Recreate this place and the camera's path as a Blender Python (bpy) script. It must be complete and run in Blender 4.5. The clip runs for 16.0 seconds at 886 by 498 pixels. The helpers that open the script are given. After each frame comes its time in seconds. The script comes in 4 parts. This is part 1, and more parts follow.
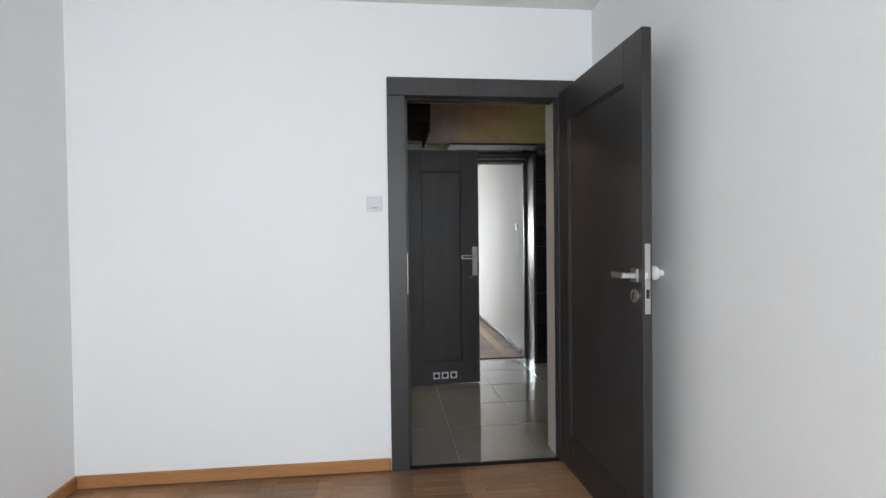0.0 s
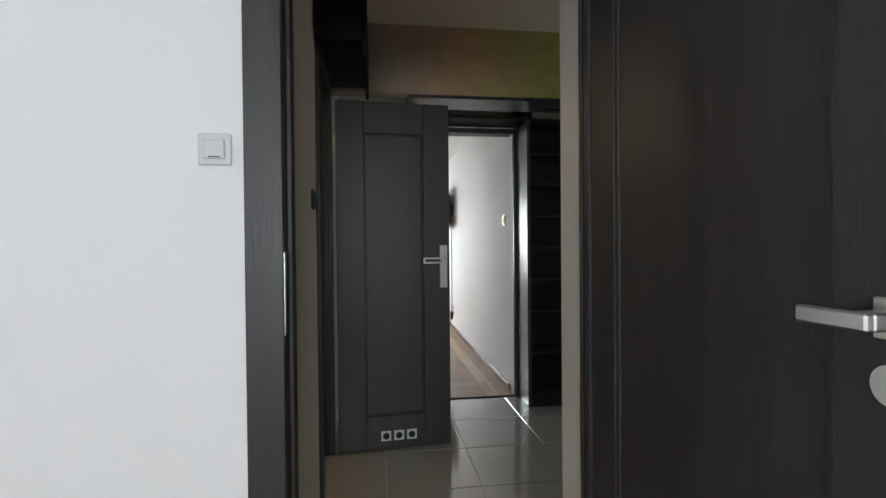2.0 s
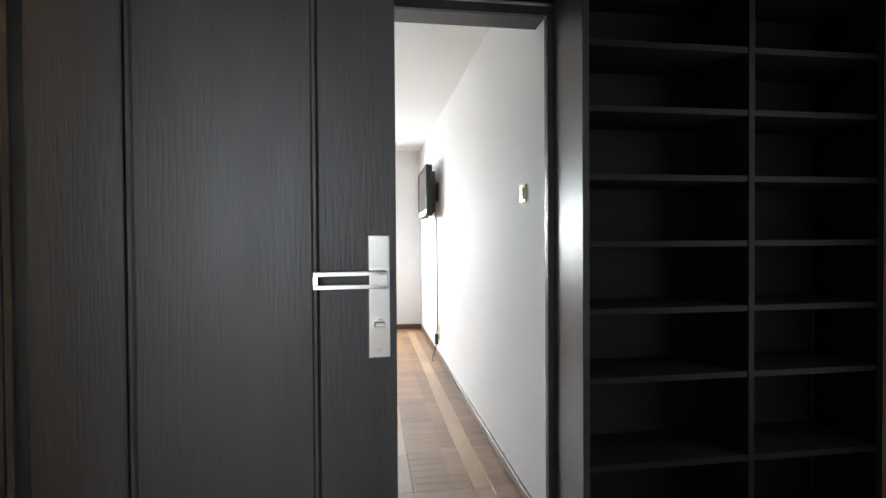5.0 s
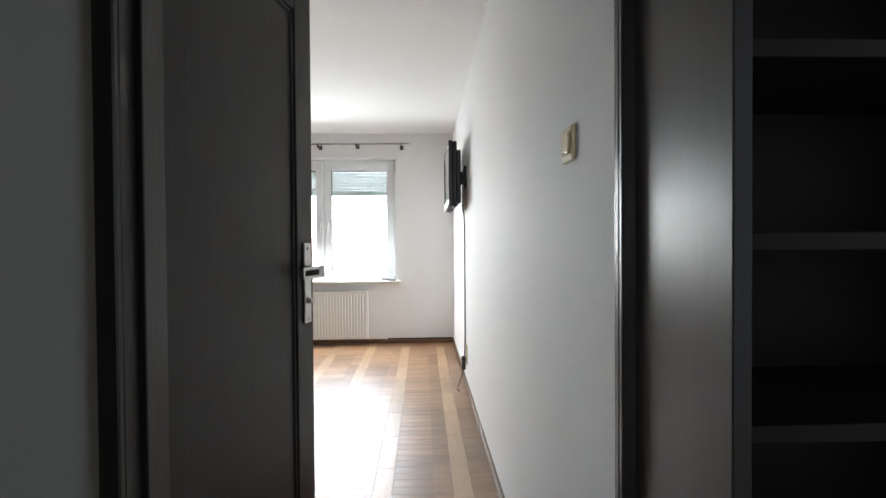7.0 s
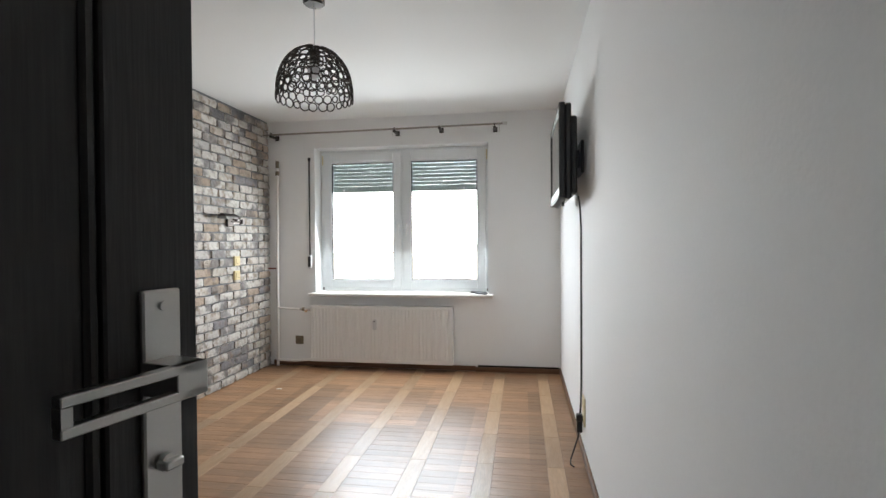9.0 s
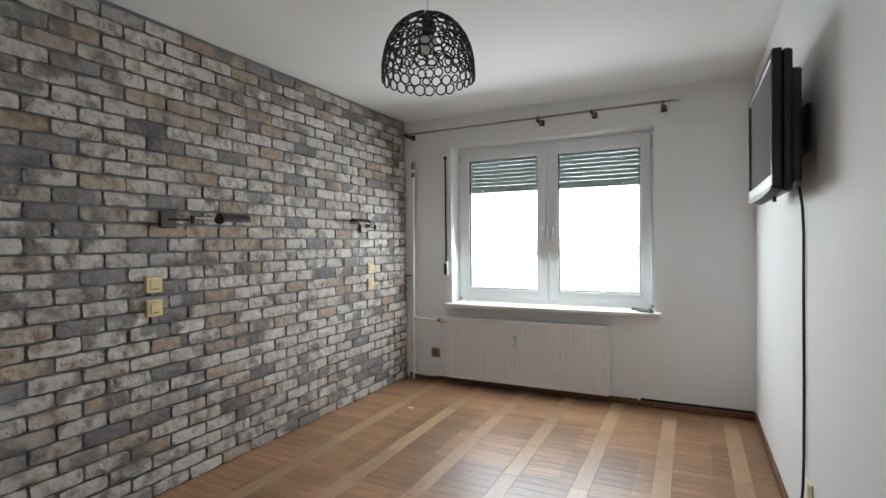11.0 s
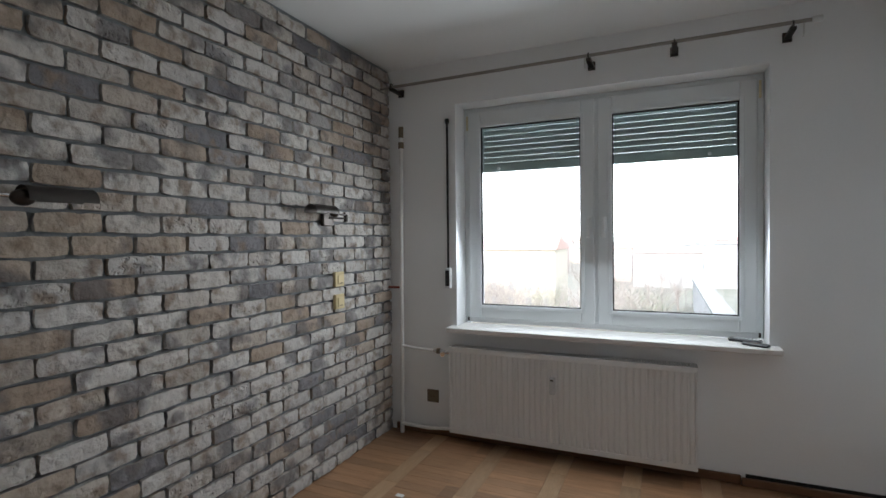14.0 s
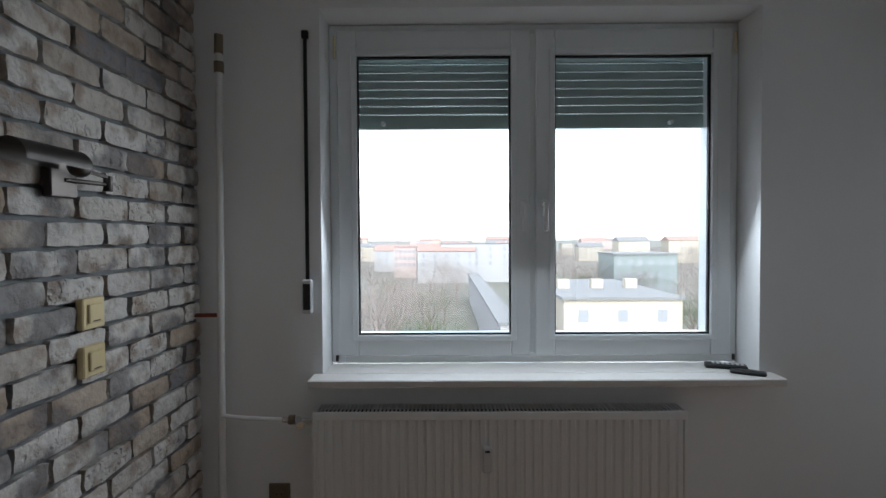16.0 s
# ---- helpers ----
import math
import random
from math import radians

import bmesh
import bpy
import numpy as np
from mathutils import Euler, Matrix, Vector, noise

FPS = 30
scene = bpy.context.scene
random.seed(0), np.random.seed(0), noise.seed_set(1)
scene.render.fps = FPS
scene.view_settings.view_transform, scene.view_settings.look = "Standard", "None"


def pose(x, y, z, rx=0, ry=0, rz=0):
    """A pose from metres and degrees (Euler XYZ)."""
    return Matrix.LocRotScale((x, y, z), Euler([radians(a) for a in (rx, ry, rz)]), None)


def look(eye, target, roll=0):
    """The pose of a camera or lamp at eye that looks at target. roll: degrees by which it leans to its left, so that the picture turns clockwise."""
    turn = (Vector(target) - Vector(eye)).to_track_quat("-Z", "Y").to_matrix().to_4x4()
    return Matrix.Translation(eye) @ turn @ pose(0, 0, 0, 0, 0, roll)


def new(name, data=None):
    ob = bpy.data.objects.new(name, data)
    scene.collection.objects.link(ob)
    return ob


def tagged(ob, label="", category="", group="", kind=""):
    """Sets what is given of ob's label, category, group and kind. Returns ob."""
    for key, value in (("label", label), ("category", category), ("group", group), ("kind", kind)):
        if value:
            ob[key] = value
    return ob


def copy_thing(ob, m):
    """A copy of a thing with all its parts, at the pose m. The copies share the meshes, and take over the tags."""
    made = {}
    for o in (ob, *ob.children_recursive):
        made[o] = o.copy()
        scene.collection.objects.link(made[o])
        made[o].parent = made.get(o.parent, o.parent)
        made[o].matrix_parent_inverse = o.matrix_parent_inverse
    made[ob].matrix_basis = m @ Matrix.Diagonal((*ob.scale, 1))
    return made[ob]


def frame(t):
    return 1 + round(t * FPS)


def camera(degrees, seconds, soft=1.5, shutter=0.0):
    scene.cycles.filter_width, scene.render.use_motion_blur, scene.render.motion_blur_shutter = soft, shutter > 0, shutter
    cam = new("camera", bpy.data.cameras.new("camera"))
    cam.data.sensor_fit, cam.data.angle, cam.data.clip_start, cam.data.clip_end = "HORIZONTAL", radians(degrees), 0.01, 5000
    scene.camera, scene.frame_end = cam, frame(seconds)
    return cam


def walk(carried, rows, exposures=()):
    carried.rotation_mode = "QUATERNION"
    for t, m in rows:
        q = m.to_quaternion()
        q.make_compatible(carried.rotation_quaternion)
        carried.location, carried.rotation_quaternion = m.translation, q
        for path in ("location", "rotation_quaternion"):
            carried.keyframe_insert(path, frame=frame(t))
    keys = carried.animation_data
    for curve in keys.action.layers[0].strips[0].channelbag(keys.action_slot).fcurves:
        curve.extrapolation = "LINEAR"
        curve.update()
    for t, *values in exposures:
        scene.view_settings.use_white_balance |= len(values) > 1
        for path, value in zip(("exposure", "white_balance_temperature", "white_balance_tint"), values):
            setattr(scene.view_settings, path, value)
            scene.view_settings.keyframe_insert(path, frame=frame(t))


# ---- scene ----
cam = camera(82.9, 16.0)
PATH = [
    (0, (0.012, 0.711, 1.25), (0.221, 2.699, 1.213), -0.7),
    (0.5, (0.114, 1.014, 1.224), (0.337, 3.001, 1.192), -0.7),
    (1, (0.184, 1.394, 1.23), (0.427, 3.379, 1.199), -0.5),
    (1.5, (0.267, 1.728, 1.218), (0.528, 3.71, 1.189), -0.4),
    (2, (0.34, 2.059, 1.2), (0.607, 4.041, 1.176), -0.5),
    (2.5, (0.384, 2.416, 1.195), (0.656, 4.397, 1.17), -0.4),
    (3, (0.449, 2.735, 1.186), (0.733, 4.715, 1.161), -0.4),
    (3.5, (0.525, 3.053, 1.194), (0.822, 5.031, 1.163), -0.2),
    (4, (0.615, 3.366, 1.176), (0.908, 5.344, 1.147), -0.4),
    (4.2, (0.635, 3.503, 1.183), (0.934, 5.48, 1.153), -0.5),
    (6.3, (0.927, 4.603, 1.149), (1.135, 6.592, 1.124), 0.1),
    (6.5, (0.968, 4.709, 1.149), (1.149, 6.7, 1.124), 0.1),
    (7, (1.066, 4.993, 1.162), (1.146, 6.991, 1.131), -0.4),
    (7.5, (1.091, 5.275, 1.156), (1.059, 7.275, 1.131), -0.0),
    (8, (1.104, 5.58, 1.189), (0.956, 7.574, 1.159), -0.2),
    (8.5, (1.096, 5.847, 1.171), (0.873, 7.834, 1.15), -0.2),
    (9, (1.077, 6.109, 1.207), (0.763, 8.083, 1.177), -0.4),
    (9.5, (1.034, 6.331, 1.238), (0.552, 8.272, 1.206), -0.6),
    (10, (1.020, 6.437, 1.253), (0.354, 8.323, 1.228), -0.6),
    (12.5, (0.93, 7.221, 1.251), (-0.035, 8.972, 1.218), -0.7),
    (13, (0.763, 7.442, 1.23), (-0.178, 9.207, 1.204), -0.6),
    (13.5, (0.553, 7.628, 1.237), (-0.346, 9.414, 1.208), -0.6),
    (14, (0.302, 7.811, 1.263), (-0.516, 9.636, 1.227), -0.6),
    (14.5, (0.074, 8.065, 1.248), (-0.626, 9.938, 1.213), -0.6),
    (15, (-0.157, 8.298, 1.239), (-0.699, 10.223, 1.197), -0.5),
    (15.5, (-0.33, 8.54, 1.244), (-0.633, 10.516, 1.201), -0.4),
    (16, (-0.443, 8.817, 1.245), (-0.453, 10.817, 1.197), -0.3),
]
walk(cam, [(t, look(eye, target, roll)) for t, eye, target, roll in PATH],
     exposures=[(0.0, 5.35, 6500, 10), (1.5, 5.2, 6500, 10), (2.5, 5.25, 6500, 10), (3.0, 5.65, 6500, 10), (4.2, 5.95, 6500, 10), (6.5, 5.6, 6500, 10), (7.0, 5.3, 6500, 10), (8.0, 4.9, 6500, 10), (9.0, 4.7, 6500, 10), (10.2, 4.5, 6500, 10), (12.5, 3.95, 6350, 10), (14.0, 3.5, 6220, 10), (15.0, 3.15, 6120, 10), (16.0, 2.8, 6040, 10)])

# ---- world, sun, window lights ----
world = bpy.data.worlds.new("overcast_sky")
scene.world = world
world.use_nodes = True
wn, wl = world.node_tree.nodes, world.node_tree.links
sky = wn.new("ShaderNodeTexSky")
sky.sky_type, sky.sun_disc = "NISHITA", False
sky.sun_elevation, sky.sun_rotation = radians(48), radians(180)
pale = wn.new("ShaderNodeHueSaturation")
pale.inputs["Saturation"].default_value = 0.35
wl.new(sky.outputs[0], pale.inputs["Color"])
wl.new(pale.outputs[0], wn["Background"].inputs["Color"])
wn["Background"].inputs["Strength"].default_value = 0.12
sun = new("sun", bpy.data.lights.new("sun", "SUN"))
sun.data.energy, sun.data.angle, sun.data.color = 0.5, radians(24), (1.0, 0.97, 0.93)
sun.matrix_basis = look((0, 0, 0), (0.0, 0.67, -0.74))


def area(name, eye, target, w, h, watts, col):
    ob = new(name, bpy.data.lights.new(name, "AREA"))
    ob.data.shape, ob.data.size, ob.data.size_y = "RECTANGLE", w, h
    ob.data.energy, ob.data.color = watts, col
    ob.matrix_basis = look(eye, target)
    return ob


# the first bedroom's window, in its opening behind the walker
area("window_light", (-0.2, -1.66, 1.5), (-0.2, 3.0, 1.3), 1.9, 1.35, 2.4, (0.84, 0.93, 1.0))
# the sky's light in the opening of the brick room's window
area("room_window_light", (-0.08, 10.745, 1.42), (-0.08, 8.0, 0.13), 1.5, 0.5, 1.6, (0.88, 0.96, 1.0))
# added lamp for daylight from an unseen doorway, assumed at the hall's far end
area("unseen_doorway_light", (2.585, 4.85, 1.25), (0.5, 4.95, 1.2), 0.8, 1.7, 0.165, (0.78, 0.91, 1.0))
# two warm spots in the bathroom's ceiling, and a third lamp added without a fixture
for sx, sy in ((-0.82, 5.9), (-0.5, 5.9), (-0.6, 5.2)):
    sp = new("bathroom_light", bpy.data.lights.new("bathroom_light", "POINT"))
    sp.data.energy, sp.data.shadow_soft_size, sp.data.color = 0.2, 0.03, (1.0, 0.76, 0.46)
    sp.location = (sx, sy, 2.26)


# ---- materials ----
def material(name, base, rough=0.6, metal=0.0, grain=0.0, scale=40.0, stretch=(1, 1, 1), bump=0.0, second=None, blotch=3.0,
             amount=0.5, random_shade=0.0, spec=0.5, coat=0.0, rough_var=0.0):
    m = bpy.data.materials.new(name)
    m.use_nodes = True
    n, l = m.node_tree.nodes, m.node_tree.links
    b = n["Principled BSDF"]
    b.inputs["Roughness"].default_value, b.inputs["Metallic"].default_value = rough, metal
    b.inputs["Specular IOR Level"].default_value = spec
    b.inputs["Coat Weight"].default_value = coat
    b.inputs["Base Color"].default_value = (*base, 1)
    if not (grain or bump or second or random_shade):
        return m
    tc = n.new("ShaderNodeTexCoord")
    mp = n.new("ShaderNodeMapping")
    mp.inputs["Scale"].default_value = stretch
    if random_shade:
        place, who, shift = n.new("ShaderNodeNewGeometry"), n.new("ShaderNodeObjectInfo"), n.new("ShaderNodeVectorMath")
        shift.operation, shift.inputs[1].default_value = "MULTIPLY_ADD", (7.0, 5.0, 3.0)
        l.new(who.outputs["Random"], shift.inputs[0])
        l.new(place.outputs["Position"], shift.inputs[2])
        l.new(shift.outputs[0], mp.inputs[0])
    else:
        l.new(tc.outputs["Object"], mp.inputs[0])
    fine, big = n.new("ShaderNodeTexNoise"), n.new("ShaderNodeTexNoise")
    fine.inputs["Scale"].default_value, big.inputs["Scale"].default_value = scale, blotch
    fine.inputs["Detail"].default_value, big.inputs["Detail"].default_value = 6, 4
    l.new(mp.outputs[0], fine.inputs["Vector"])
    l.new(mp.outputs[0], big.inputs["Vector"])
    mix = n.new("ShaderNodeMix")
    mix.data_type = "RGBA"
    mix.inputs[6].default_value = (*base, 1)
    mix.inputs[7].default_value = (*(second or base), 1)
    ramp = n.new("ShaderNodeValToRGB")
    ramp.color_ramp.elements[0].position, ramp.color_ramp.elements[1].position = 0.5 - 0.2, 0.5 + 0.2
    l.new(big.outputs["Fac"], ramp.inputs[0])
    mul = n.new("ShaderNodeMath")
    mul.operation, mul.inputs[1].default_value = "MULTIPLY", amount
    l.new(ramp.outputs[0], mul.inputs[0])
    l.new(mul.outputs[0], mix.inputs[0])
    hs = n.new("ShaderNodeHueSaturation")
    l.new(mix.outputs[2], hs.inputs["Color"])
    val = n.new("ShaderNodeMath")
    val.operation, val.inputs[1].default_value, val.inputs[2].default_value = "MULTIPLY_ADD", 2 * grain, 1 - grain
    l.new(fine.outputs["Fac"], val.inputs[0])
    src = val.outputs[0]
    if random_shade:
        oi = n.new("ShaderNodeObjectInfo")
        geo = n.new("ShaderNodeNewGeometry")
        both = n.new("ShaderNodeMath")
        both.operation = "ADD"
        l.new(oi.outputs["Random"], both.inputs[0])
        l.new(geo.outputs["Random Per Island"], both.inputs[1])
        fr = n.new("ShaderNodeMath")
        fr.operation = "FRACT"
        l.new(both.outputs[0], fr.inputs[0])
        ad = n.new("ShaderNodeMath")
        ad.operation, ad.inputs[1].default_value, ad.inputs[2].default_value = "MULTIPLY_ADD", 2 * random_shade, -random_shade
        l.new(fr.outputs[0], ad.inputs[0])
        sm = n.new("ShaderNodeMath")
        sm.operation = "ADD"
        l.new(src, sm.inputs[0])
        l.new(ad.outputs[0], sm.inputs[1])
        src = sm.outputs[0]
    l.new(src, hs.inputs["Value"])
    l.new(hs.outputs[0], b.inputs["Base Color"])
    if bump:
        bp = n.new("ShaderNodeBump")
        bp.inputs["Strength"].default_value, bp.inputs["Distance"].default_value = 1.0, bump
        l.new(fine.outputs["Fac"], bp.inputs["Height"])
        l.new(bp.outputs[0], b.inputs["Normal"])
    if rough_var:
        rv = n.new("ShaderNodeMath")
        rv.operation, rv.inputs[1].default_value, rv.inputs[2].default_value = "MULTIPLY_ADD", rough_var, rough - rough_var / 2
        l.new(big.outputs["Fac"], rv.inputs[0])
        l.new(rv.outputs[0], b.inputs["Roughness"])
    return m


def brick_material():
    """Whitewashed reclaimed brick slips: each one has its own mix of chalk white, grey, tan and charcoal."""
    m = material("whitewashed_brick", (0.55, 0.52, 0.48), rough=0.85, grain=0.2, scale=26, bump=0.016)
    n, l = m.node_tree.nodes, m.node_tree.links
    oi, geo = n.new("ShaderNodeObjectInfo"), n.new("ShaderNodeNewGeometry")
    add, fr = n.new("ShaderNodeMath"), n.new("ShaderNodeMath")
    add.operation, fr.operation = "ADD", "FRACT"
    l.new(oi.outputs["Random"], add.inputs[0])
    l.new(geo.outputs["Random Per Island"], add.inputs[1])
    l.new(add.outputs[0], fr.inputs[0])
    tint = n.new("ShaderNodeValToRGB")
    e = tint.color_ramp.elements
    e[0].position, e[0].color = 0.0, (0.184, 0.175, 0.182, 1)
    e[1].position, e[1].color = 1.0, (0.575, 0.543, 0.506, 1)
    for p, c in ((0.06, (0.230, 0.218, 0.222, 1)), (0.12, (0.460, 0.431, 0.402, 1)), (0.36, (0.564, 0.531, 0.492, 1)), (0.43, (0.35, 0.27, 0.205, 1)),
                 (0.52, (0.42, 0.345, 0.275, 1)), (0.58, (0.552, 0.520, 0.483, 1)), (0.78, (0.506, 0.466, 0.420, 1)), (0.86, (0.380, 0.333, 0.287, 1))):
        x = e.new(p)
        x.color = c
    l.new(fr.outputs[0], tint.inputs[0])
    stain = n.new("ShaderNodeTexNoise")
    stain.inputs["Scale"].default_value, stain.inputs["Detail"].default_value = 15, 7
    l.new(geo.outputs["Position"], stain.inputs["Vector"])
    sr = n.new("ShaderNodeValToRGB")
    sr.color_ramp.elements[0].position, sr.color_ramp.elements[1].position = 0.50, 0.66
    l.new(stain.outputs["Fac"], sr.inputs[0])
    half = n.new("ShaderNodeMath")
    half.operation, half.inputs[1].default_value = "MULTIPLY", 0.8
    l.new(sr.outputs[0], half.inputs[0])
    mx = n.new("ShaderNodeMix")
    mx.data_type = "RGBA"
    l.new(half.outputs[0], mx.inputs[0])
    l.new(tint.outputs[0], mx.inputs[6])
    mx.inputs[7].default_value = (0.25, 0.185, 0.135, 1)
    soot = n.new("ShaderNodeTexNoise")
    soot.inputs["Scale"].default_value, soot.inputs["Detail"].default_value = 4.6, 4
    off = n.new("ShaderNodeVectorMath")
    off.operation = "ADD"
    l.new(geo.outputs["Position"], off.inputs[0])
    l.new(fr.outputs[0], off.inputs[1])
    l.new(off.outputs[0], soot.inputs["Vector"])
    so = n.new("ShaderNodeValToRGB")
    so.color_ramp.elements[0].position, so.color_ramp.elements[1].position = 0.525, 0.61
    l.new(soot.outputs["Fac"], so.inputs[0])
    sh = n.new("ShaderNodeMath")
    sh.operation, sh.inputs[1].default_value = "MULTIPLY", 0.7
    l.new(so.outputs[0], sh.inputs[0])
    m2 = n.new("ShaderNodeMix")
    m2.data_type = "RGBA"
    l.new(sh.outputs[0], m2.inputs[0])
    l.new(mx.outputs[2], m2.inputs[6])
    m2.inputs[7].default_value = (0.11, 0.103, 0.108, 1)
    hs = [x for x in n if x.bl_idname == "ShaderNodeHueSaturation"][0]
    l.new(m2.outputs[2], hs.inputs["Color"])
    # curled pits on about every third slip
    pits, deep, only, bp2 = n.new("ShaderNodeTexVoronoi"), n.new("ShaderNodeMapRange"), n.new("ShaderNodeMapRange"), n.new("ShaderNodeBump")
    warp, push = n.new("ShaderNodeTexNoise"), n.new("ShaderNodeVectorMath")
    warp.inputs["Scale"].default_value = 38
    l.new(geo.outputs["Position"], warp.inputs["Vector"])
    push.operation, push.inputs[1].default_value = "MULTIPLY_ADD", (0.035, 0.035, 0.035)
    l.new(warp.outputs["Color"], push.inputs[0])
    l.new(geo.outputs["Position"], push.inputs[2])
    l.new(push.outputs[0], pits.inputs["Vector"])
    pits.inputs["Scale"].default_value = 42
    deep.inputs["From Min"].default_value, deep.inputs["From Max"].default_value = 0.12, 0.42
    l.new(pits.outputs["Distance"], deep.inputs["Value"])
    turn = n.new("ShaderNodeMath")
    turn.operation, turn.inputs[1].default_value = "PINGPONG", 0.19
    l.new(fr.outputs[0], turn.inputs[0])
    only.inputs["From Min"].default_value, only.inputs["From Max"].default_value = 0.13, 0.20
    l.new(turn.outputs[0], only.inputs["Value"])
    l.new(only.outputs[0], bp2.inputs["Strength"])
    bp2.inputs["Distance"].default_value = 0.008
    l.new(deep.outputs[0], bp2.inputs["Height"])
    b = n["Principled BSDF"]
    l.new(b.inputs["Normal"].links[0].from_socket, bp2.inputs["Normal"])
    l.new(bp2.outputs[0], b.inputs["Normal"])
    for x in n:
        if x.bl_idname == "ShaderNodeTexNoise" and x not in (stain, soot, warp):
            l.new(geo.outputs["Position"], x.inputs["Vector"])
    return m


def plaster_mural_material():
    """Rubbed decorative plaster that runs from grey brown through copper to lime green along the wall."""
    m = material("decorative_plaster", (0.2, 0.17, 0.13), rough=0.55, grain=0.25, scale=14, bump=0.002)
    n, l = m.node_tree.nodes, m.node_tree.links
    geo, sep = n.new("ShaderNodeNewGeometry"), n.new("ShaderNodeSeparateXYZ")
    l.new(geo.outputs["Position"], sep.inputs[0])
    cloud = n.new("ShaderNodeTexNoise")
    cloud.inputs["Scale"].default_value, cloud.inputs["Detail"].default_value = 5, 6
    l.new(geo.outputs["Position"], cloud.inputs["Vector"])
    wob = n.new("ShaderNodeMath")
    wob.operation, wob.inputs[1].default_value = "MULTIPLY_ADD", 0.7
    l.new(cloud.outputs["Fac"], wob.inputs[0])
    l.new(sep.outputs["X"], wob.inputs[2])
    sc = n.new("ShaderNodeMapRange")
    sc.inputs["From Min"].default_value, sc.inputs["From Max"].default_value = 0.4, 2.0
    l.new(wob.outputs[0], sc.inputs["Value"])
    ramp = n.new("ShaderNodeValToRGB")
    e = ramp.color_ramp.elements
    e[0].position, e[0].color = 0.05, (0.26, 0.23, 0.2, 1)
    e[1].position, e[1].color = 0.95, (0.33, 0.37, 0.08, 1)
    for p, c in ((0.3, (0.36, 0.26, 0.19, 1)), (0.52, (0.46, 0.29, 0.15, 1)), (0.74, (0.37, 0.32, 0.12, 1))):
        x = e.new(p)
        x.color = c
    l.new(sc.outputs[0], ramp.inputs[0])
    hs = [x for x in n if x.bl_idname == "ShaderNodeHueSaturation"][0]
    l.new(ramp.outputs[0], hs.inputs["Color"])
    return m


def glass_material():
    m = bpy.data.materials.new("window_glass")
    m.use_nodes = True
    b = m.node_tree.nodes["Principled BSDF"]
    b.inputs["Transmission Weight"].default_value, b.inputs["Roughness"].default_value, b.inputs["IOR"].default_value = 1.0, 0.0, 1.45
    b.inputs["Base Color"].default_value = (0.97, 0.99, 0.98, 1)
    return m


def glow_material(name, col, power):
    m = bpy.data.materials.new(name)
    m.use_nodes = True
    b = m.node_tree.nodes["Principled BSDF"]
    b.inputs["Emission Color"].default_value, b.inputs["Emission Strength"].default_value = (*col, 1), power
    return m


M_WALL = material("white_wall_paint", (0.85, 0.85, 0.85), 0.75, grain=0.02, scale=90, bump=0.0006, second=(0.82, 0.82, 0.815), blotch=1.3, amount=0.6)
M_CEIL = material("white_ceiling_paint", (0.84, 0.84, 0.83), 0.8, grain=0.015, scale=80, bump=0.0006, second=(0.81, 0.81, 0.80), blotch=1.0)
M_BEIGE = material("beige_hall_plaster", (0.58, 0.48, 0.385), 0.7, grain=0.04, scale=60, bump=0.0008, second=(0.53, 0.435, 0.345), blotch=2.0)
M_REVEAL = material("grey_beige_reveal_paint", (0.56, 0.52, 0.48), 0.7, grain=0.03, scale=60, bump=0.0006)
M_HALLCEIL = material("warm_hall_ceiling", (0.55, 0.45, 0.34), 0.7, grain=0.05, scale=20, bump=0.0008)
M_DOOR = material("dark_wenge_veneer", (0.022, 0.0202, 0.0204), 0.44, grain=0.45, scale=30, stretch=(7, 7, 0.35), bump=0.0006, second=(0.038, 0.034, 0.0335), blotch=2.5, amount=0.7, rough_var=0.12)
M_GLOSSDOOR = material("dark_satin_veneer", (0.03, 0.026, 0.027), 0.40, grain=0.3, scale=30, stretch=(7, 7, 0.35), second=(0.042, 0.036, 0.036), blotch=2.5)
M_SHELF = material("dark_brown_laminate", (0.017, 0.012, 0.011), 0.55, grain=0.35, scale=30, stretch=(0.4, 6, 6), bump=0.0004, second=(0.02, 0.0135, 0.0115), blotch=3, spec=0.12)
M_SOFFIT = material("dark_polished_laminate", (0.03, 0.029, 0.03), 0.3, grain=0.3, scale=20, second=(0.06, 0.058, 0.058), blotch=4, rough_var=0.2)
M_STEEL = material("brushed_nickel", (0.62, 0.61, 0.59), 0.32, 1.0, grain=0.06, scale=120, stretch=(1, 1, 12))
M_CHROME = material("polished_chrome", (0.75, 0.75, 0.76), 0.12, 1.0)
M_DARKMETAL = material("dark_bronze_metal", (0.07, 0.06, 0.055), 0.4, 1.0, grain=0.1, scale=80)
M_BRASS = material("brass_gold", (0.7, 0.48, 0.16), 0.25, 1.0)
M_SILVERPL = material("silver_grey_plastic", (0.62, 0.63, 0.64), 0.4, grain=0.02, scale=200)
M_WHITEPL = material("white_plastic", (0.82, 0.83, 0.83), 0.35, grain=0.01, scale=150)
M_CREAMPL = material("yellowed_cream_plastic", (0.74, 0.64, 0.42), 0.35, grain=0.03, scale=60)
M_GOLDPL = material("pale_gold_plastic", (0.66, 0.54, 0.30), 0.3, 0.25, grain=0.03, scale=60)
M_BROWNPL = material("brown_socket_plastic", (0.16, 0.12, 0.075), 0.45, grain=0.05, scale=60)
M_BLACKPL = material("black_plastic", (0.012, 0.012, 0.013), 0.35, grain=0.08, scale=150)
